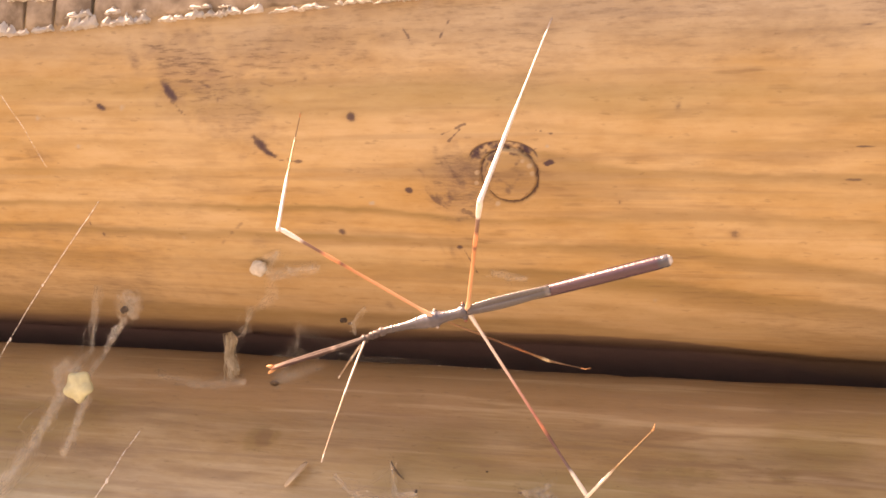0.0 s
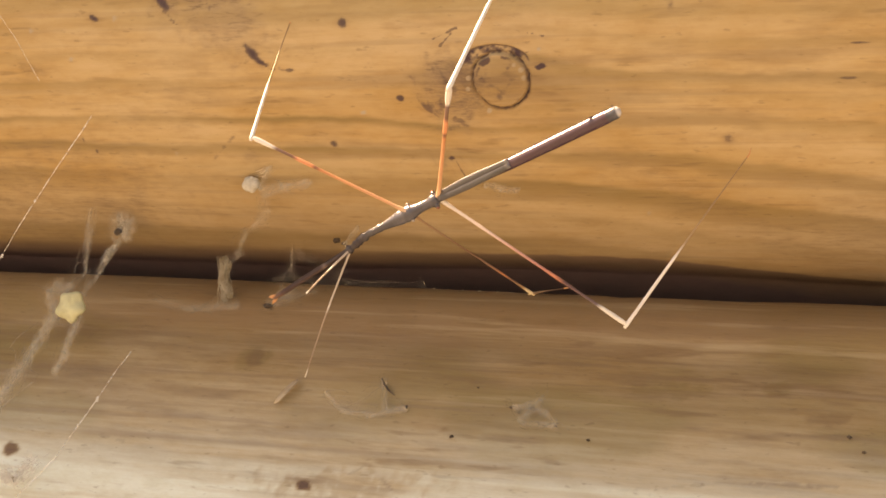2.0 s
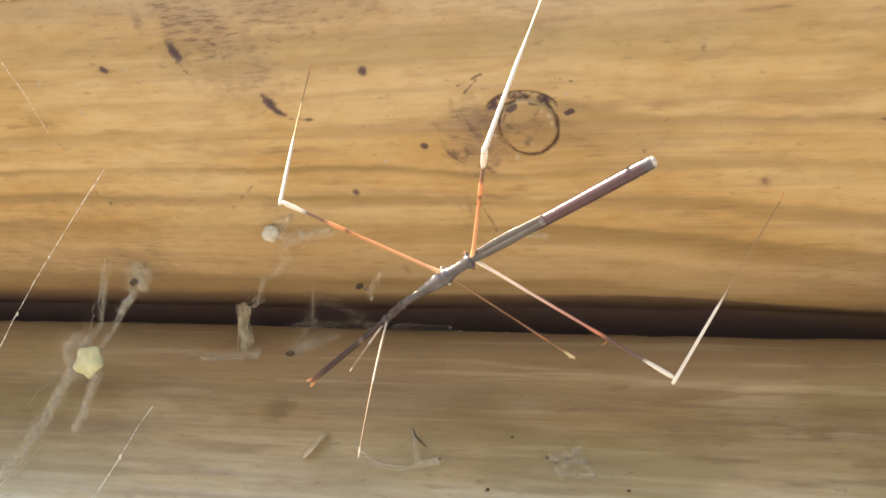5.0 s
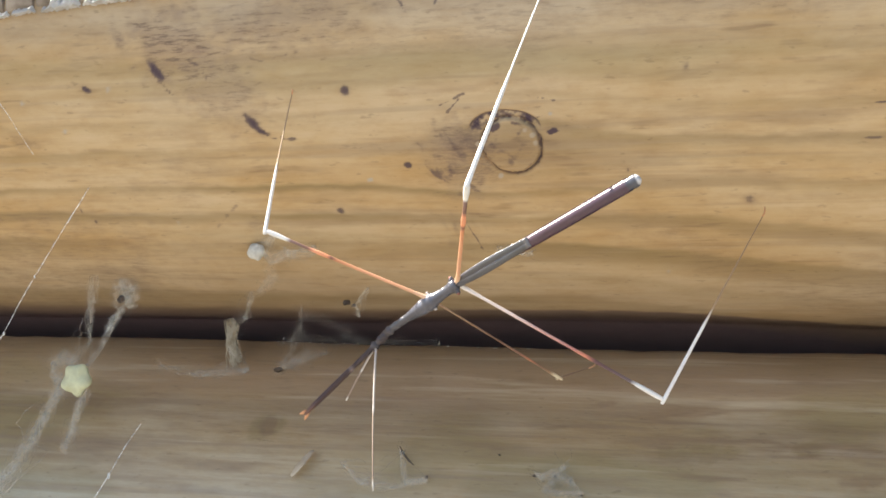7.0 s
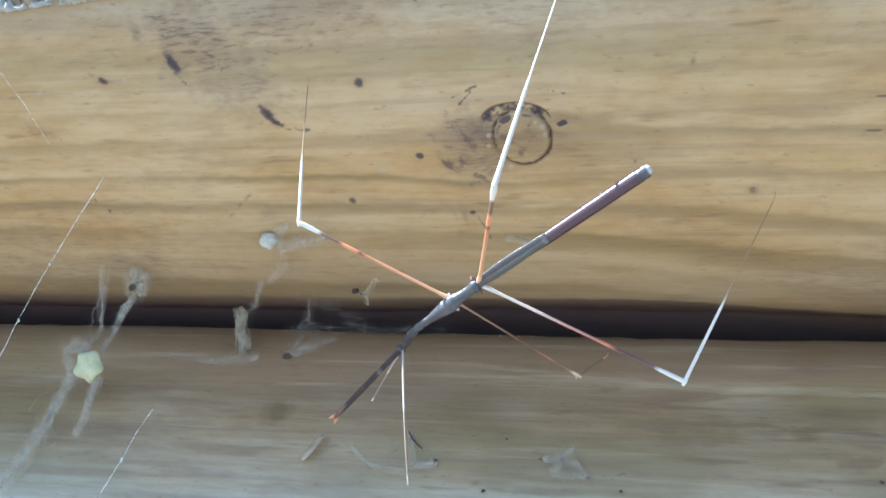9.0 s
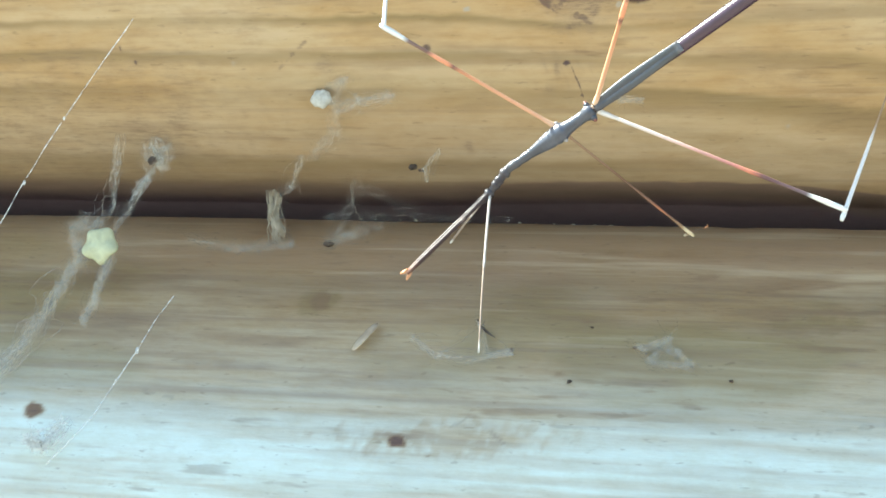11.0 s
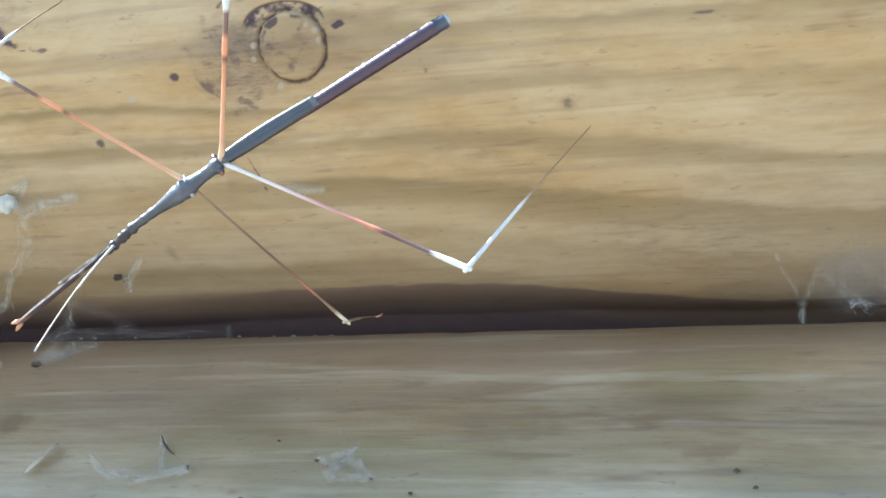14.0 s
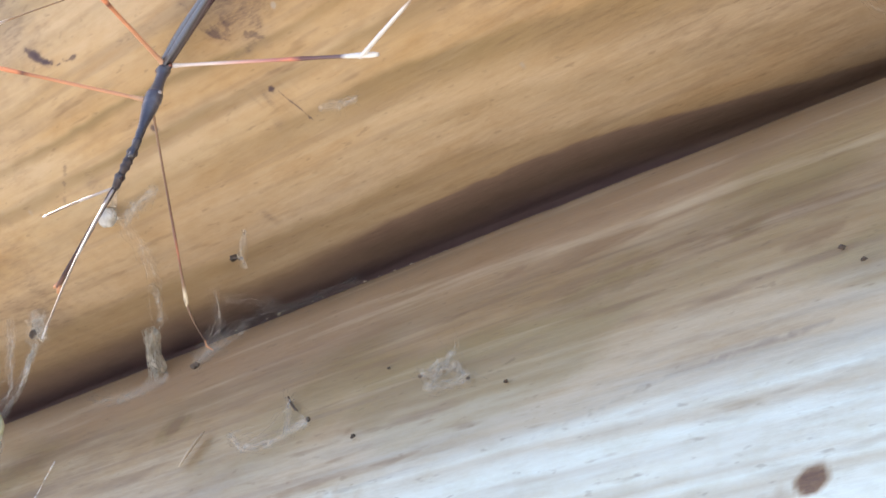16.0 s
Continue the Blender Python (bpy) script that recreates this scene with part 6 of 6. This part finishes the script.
            (0.8, pose(-0.01018, -0.00985, 0.00889, 9.8, 33.8, -114.8)),
            (1, pose(-0.00966, -0.00851, 0.01075, 6.4, 35.4, -120.2)),
            (1.5, pose(-0.01130, -0.00855, 0.00871, 12.8, 35.6, -118.6)),
            (2, pose(-0.01056, -0.00767, 0.01020, 10.1, 34.9, -120.6)),
            (2.5, pose(-0.01121, -0.00716, 0.00998, 12.4, 37.2, -119.4)),
            (3, pose(-0.01111, -0.00697, 0.01003, 11.2, 34.4, -121.0)),
            (3.5, pose(-0.01138, -0.00755, 0.00951, 12.6, 36.5, -123.0)),
            (4, pose(-0.01167, -0.00732, 0.00921, 13.1, 34.9, -122.5)),
            (6.5, pose(-0.01157, -0.00666, 0.00983, 9.8, 34.9, -129.0)),
            (7, pose(-0.01206, -0.00606, 0.00970, 14.3, 39.5, -122.8)),
            (7.5, pose(-0.01144, -0.00639, 0.01010, 11.0, 36.5, -126.0)),
            (8.5, pose(-0.01219, -0.00578, 0.00982, 13.6, 40.2, -122.9)),
            (9, pose(-0.01247, -0.00598, 0.00922, 14.4, 39.6, -122.8)),
            (9.5, pose(-0.01214, -0.00638, 0.00948, 11.9, 37.9, -127.0)),
            (10, pose(-0.01257, -0.00776, 0.00763, 9.9, 32.4, -133.6)),
            (10.2, pose(-0.01245, -0.00767, 0.00786, 8.8, 31.0, -132.1)),
            (12.5, pose(-0.01403, -0.00838, 0.00253, 17.2, 32.4, -126.2)),
            (13, pose(-0.01324, -0.00954, 0.00106, 13.0, 20.2, -130.7)),
            (13.5, pose(-0.01235, -0.00862, 0.00626, 5.0, 15.5, -134.6)),
            (14, pose(-0.01121, -0.00944, 0.00781, 6.6, 26.5, -136.6)),
            (14.5, pose(-0.00864, -0.00966, 0.01044, 0.9, 24.4, -153.1)),
            (15, pose(-0.00398, -0.00650, 0.01510, -1.7, 9.1, -173.4)),
            (15.5, pose(-0.00406, -0.00368, 0.01606, 1.8, 10.3, 172.2)),
            (16, pose(0.00176, 0.00465, 0.01706, 17.1, 10.4, 136.9)),
        ],
        "femur_c": [
            (0, pose(0.00000, 0.00000, 0.00000, -3.6, 17.2, 107.1)),
            (0.3, pose(0.00000, 0.00000, 0.00000, -7.3, 16.9, 100.7)),
            (0.5, pose(-0.00000, 0.00000, 0.00000, -4.9, 16.9, 93.2)),
            (0.8, pose(0.00000, 0.00000, -0.00000, -9.5, 26.8, 111.7)),
            (1, pose(0.00000, 0.00000, 0.00000, -5.4, 16.4, 122.7)),
            (1.5, pose(0.00000, 0.00000, 0.00000, -11.1, 20.2, 121.7)),
            (2, pose(-0.00000, 0.00000, -0.00000, -9.2, 21.3, 120.3)),
            (2.5, pose(0.00000, 0.00000, -0.00000, -11.3, 25.1, 118.9)),
            (3, pose(0.00000, -0.00000, 0.00000, -10.5, 24.1, 119.6)),
            (3.5, pose(0.00000, 0.00000, 0.00000, -12.2, 25.0, 118.4)),
            (4, pose(0.00000, 0.00000, 0.00000, -12.8, 22.6, 117.6)),
            (6.5, pose(0.00000, 0.00000, 0.00000, -10.2, 17.0, 116.5)),
            (7, pose(0.00000, -0.00000, 0.00000, -13.5, 20.0, 116.1)),
            (7.5, pose(-0.00000, -0.00000, 0.00000, -10.9, 20.1, 116.6)),
            (8.5, pose(0.00000, -0.00000, -0.00000, -12.5, 20.5, 117.3)),
            (9, pose(0.00000, 0.00000, 0.00000, -13.4, 21.4, 117.9)),
            (9.5, pose(0.00000, 0.00000, 0.00000, -11.7, 17.7, 117.5)),
            (10, pose(0.00000, 0.00000, 0.00000, -11.2, 14.8, 118.4)),
            (10.2, pose(-0.00000, 0.00000, 0.00000, -9.4, 12.6, 120.7)),
            (12.5, pose(-0.00000, -0.00000, 0.00000, -16.5, 20.5, 125.6)),
            (13, pose(-0.00000, 0.00000, -0.00000, -13.4, 18.8, 128.7)),
            (13.5, pose(0.00000, 0.00000, 0.00000, -5.7, 8.2, 124.7)),
            (14, pose(-0.00000, -0.00000, 0.00000, -7.3, 5.6, 126.0)),
            (14.5, pose(0.00000, -0.00000, -0.00000, -1.5, -2.5, 122.3)),
            (15, pose(0.00000, 0.00000, -0.00000, 12.8, -8.2, 109.2)),
            (15.5, pose(0.00000, 0.00000, 0.00000, 11.9, -1.5, 98.0)),
            (16, pose(0.00000, -0.00000, 0.00000, 25.5, 10.8, 78.8)),
        ],
        "tibia_c": [
            (0, pose(-0.00733, 0.02384, -0.00770, 2.8, -51.6, -153.9)),
            (0.3, pose(-0.00467, 0.02482, -0.00765, 3.8, -47.7, -162.0)),
            (0.5, pose(-0.00139, 0.02499, -0.00760, 1.0, -39.7, -170.8)),
            (0.8, pose(-0.00861, 0.02166, -0.01175, 3.1, -23.2, -163.8)),
            (1, pose(-0.01384, 0.02159, -0.00753, 3.9, 9.7, -141.9)),
            (1.5, pose(-0.01312, 0.02123, -0.00917, 8.1, 19.2, -141.1)),
            (2, pose(-0.01238, 0.02117, -0.00955, 5.9, 16.8, -145.3)),
            (2.5, pose(-0.01144, 0.02074, -0.01108, 6.9, 18.2, -146.2)),
            (3, pose(-0.01179, 0.02075, -0.01069, 6.8, 18.2, -144.4)),
            (3.5, pose(-0.01129, 0.02084, -0.01105, 7.5, 20.7, -145.7)),
            (4, pose(-0.01123, 0.02147, -0.01007, 8.1, 23.2, -144.9)),
            (6.5, pose(-0.01129, 0.02263, -0.00772, 6.5, 25.2, -145.9)),
            (7, pose(-0.01087, 0.02221, -0.00902, 9.0, 27.5, -143.3)),
            (7.5, pose(-0.01098, 0.02193, -0.00899, 6.8, 24.2, -145.8)),
            (8.5, pose(-0.01124, 0.02178, -0.00917, 8.4, 26.0, -143.3)),
            (9, pose(-0.01133, 0.02143, -0.00949, 9.0, 27.2, -143.5)),
            (9.5, pose(-0.01144, 0.02196, -0.00789, 8.0, 28.3, -144.0)),
            (10, pose(-0.01186, 0.02195, -0.00658, 7.4, 32.1, -146.5)),
            (10.2, pose(-0.01295, 0.02178, -0.00566, 6.9, 32.9, -144.5)),
            (12.5, pose(-0.01446, 0.02019, -0.00926, 19.0, 44.5, -126.0)),
            (13, pose(-0.01567, 0.01957, -0.00852, 15.7, 39.2, -125.9)),
            (13.5, pose(-0.01478, 0.02136, -0.00375, 4.9, 33.6, -141.5)),
            (14, pose(-0.01513, 0.02085, -0.00254, 7.6, 45.4, -138.7)),
            (14.5, pose(-0.01386, 0.02193, 0.00113, 1.0, 39.8, -155.5)),
            (15, pose(-0.00837, 0.02400, 0.00365, -0.6, 5.1, -177.5)),
            (15.5, pose(-0.00358, 0.02550, 0.00065, 2.7, -9.8, 166.8)),
            (16, pose(0.00469, 0.02365, -0.00458, 28.8, -24.5, 78.1)),
        ],
        "femur_d": [
            (0, pose(0.00413, -0.00026, 0.00053, -4.5, 58.8, 137.0)),
            (0.3, pose(0.00393, -0.00043, 0.00039, -10.5, 57.4, 119.0)),
            (0.5, pose(0.00406, -0.00006, 0.00057, -6.2, 53.1, 122.5)),
            (0.8, pose(0.00393, -0.00018, 0.00027, -13.0, 52.4, 112.4)),
            (1, pose(0.00411, -0.00016, 0.00045, -8.1, 50.2, 118.1)),
            (1.5, pose(0.00398, 0.00013, 0.00054, -17.2, 52.3, 111.7)),
            (2, pose(0.00394, 0.00011, 0.00037, -13.9, 50.2, 109.6)),
            (2.5, pose(0.00391, 0.00009, 0.00001, -16.4, 48.0, 105.4)),
            (3, pose(0.00390, 0.00010, 0.00034, -15.4, 47.9, 106.1)),
            (3.5, pose(0.00392, 0.00001, -0.00002, -17.4, 47.3, 104.6)),
            (4, pose(0.00387, -0.00011, 0.00016, -18.4, 46.1, 101.5)),
            (6.5, pose(0.00390, -0.00016, 0.00020, -14.9, 45.5, 101.6)),
            (7, pose(0.00391, -0.00020, 0.00017, -19.8, 45.9, 98.2)),
            (7.5, pose(0.00392, -0.00008, 0.00031, -15.5, 44.3, 100.9)),
            (8.5, pose(0.00394, -0.00011, -0.00002, -18.1, 44.4, 98.6)),
            (9, pose(0.00391, -0.00011, 0.00004, -19.8, 45.5, 97.4)),
            (9.5, pose(0.00396, -0.00013, 0.00011, -16.9, 43.0, 98.3)),
            (10, pose(0.00388, -0.00017, 0.00007, -16.2, 41.9, 97.2)),
            (10.2, pose(0.00389, -0.00026, -0.00000, -14.0, 42.0, 99.3)),
            (12.5, pose(0.00412, -0.00035, -0.00014, -28.3, 48.9, 94.8)),
            (13, pose(0.00410, -0.00024, 0.00010, -23.2, 47.1, 97.9)),
            (13.5, pose(0.00382, -0.00027, 0.00075, -8.7, 40.7, 102.0)),
            (14, pose(0.00399, -0.00050, 0.00017, -10.9, 37.9, 101.3)),
            (14.5, pose(0.00386, -0.00050, 0.00010, -2.2, 34.5, 100.9)),
            (15, pose(0.00388, -0.00026, 0.00062, 15.7, 32.1, 87.1)),
            (15.5, pose(0.00401, -0.00046, -0.00051, 7.9, 25.9, 38.9)),
            (16, pose(0.00403, -0.00086, -0.00036, -2.5, 37.9, -5.7)),
        ],
        "tibia_d": [
            (0, pose(-0.00356, 0.00690, -0.01683, -1.6, 15.9, 154.6)),
            (0.3, pose(-0.00137, 0.00913, -0.01671, -0.6, 18.1, 175.1)),
            (0.5, pose(-0.00249, 0.01022, -0.01566, -0.2, 31.0, 177.4)),
            (0.8, pose(-0.00079, 0.01128, -0.01580, 1.4, 36.6, -172.1)),
            (1, pose(-0.00202, 0.01132, -0.01514, -0.0, 35.2, 179.6)),
            (1.5, pose(-0.00062, 0.01167, -0.01552, -3.0, 44.3, 168.3)),
            (2, pose(-0.00042, 0.01235, -0.01523, -2.3, 39.3, 168.5)),
            (2.5, pose(0.00030, 0.01317, -0.01508, 0.1, 46.4, -179.5)),
            (3, pose(0.00013, 0.01318, -0.01473, 0.8, 46.0, -176.8)),
            (3.5, pose(0.00045, 0.01333, -0.01494, -0.6, 48.0, 177.8)),
            (4, pose(0.00106, 0.01369, -0.01446, -1.3, 47.8, 175.6)),
            (6.5, pose(0.00104, 0.01379, -0.01426, -2.4, 49.5, 170.2)),
            (7, pose(0.00189, 0.01377, -0.01442, -3.9, 54.2, 168.2)),
            (7.5, pose(0.00118, 0.01419, -0.01387, -3.1, 59.9, 169.9)),
            (8.5, pose(0.00176, 0.01423, -0.01423, 4.8, 56.2, -165.1)),
            (9, pose(0.00208, 0.01399, -0.01445, 2.6, 51.8, -171.8)),
            (9.5, pose(0.00181, 0.01456, -0.01373, 3.1, 61.7, -170.9)),
            (10, pose(0.00198, 0.01481, -0.01350, 0.9, 66.9, -177.6)),
            (10.2, pose(0.00144, 0.01462, -0.01359, 1.0, 70.4, -177.4)),
            (12.5, pose(0.00300, 0.01294, -0.01544, 4.4, 74.8, -172.7)),
            (13, pose(0.00221, 0.01344, -0.01478, 3.1, 65.9, -173.0)),
            (13.5, pose(0.00063, 0.01478, -0.01250, -0.2, 57.7, 179.1)),
            (14, pose(0.00086, 0.01521, -0.01231, 2.6, 70.1, -172.0)),
            (14.5, pose(0.00070, 0.01592, -0.01140, 10.6, 80.8, -101.8)),
            (15, pose(0.00475, 0.01692, -0.01016, 4.6, 35.0, 18.6)),
            (15.5, pose(0.01822, 0.01100, -0.00939, 12.1, 19.8, 74.4)),
            (16, pose(0.01998, -0.00246, -0.01282, 1.3, 53.8, 2.7)),
        ],
    }
    for key, keyed in rows.items():
        walk(BUG[key], keyed)


motions()
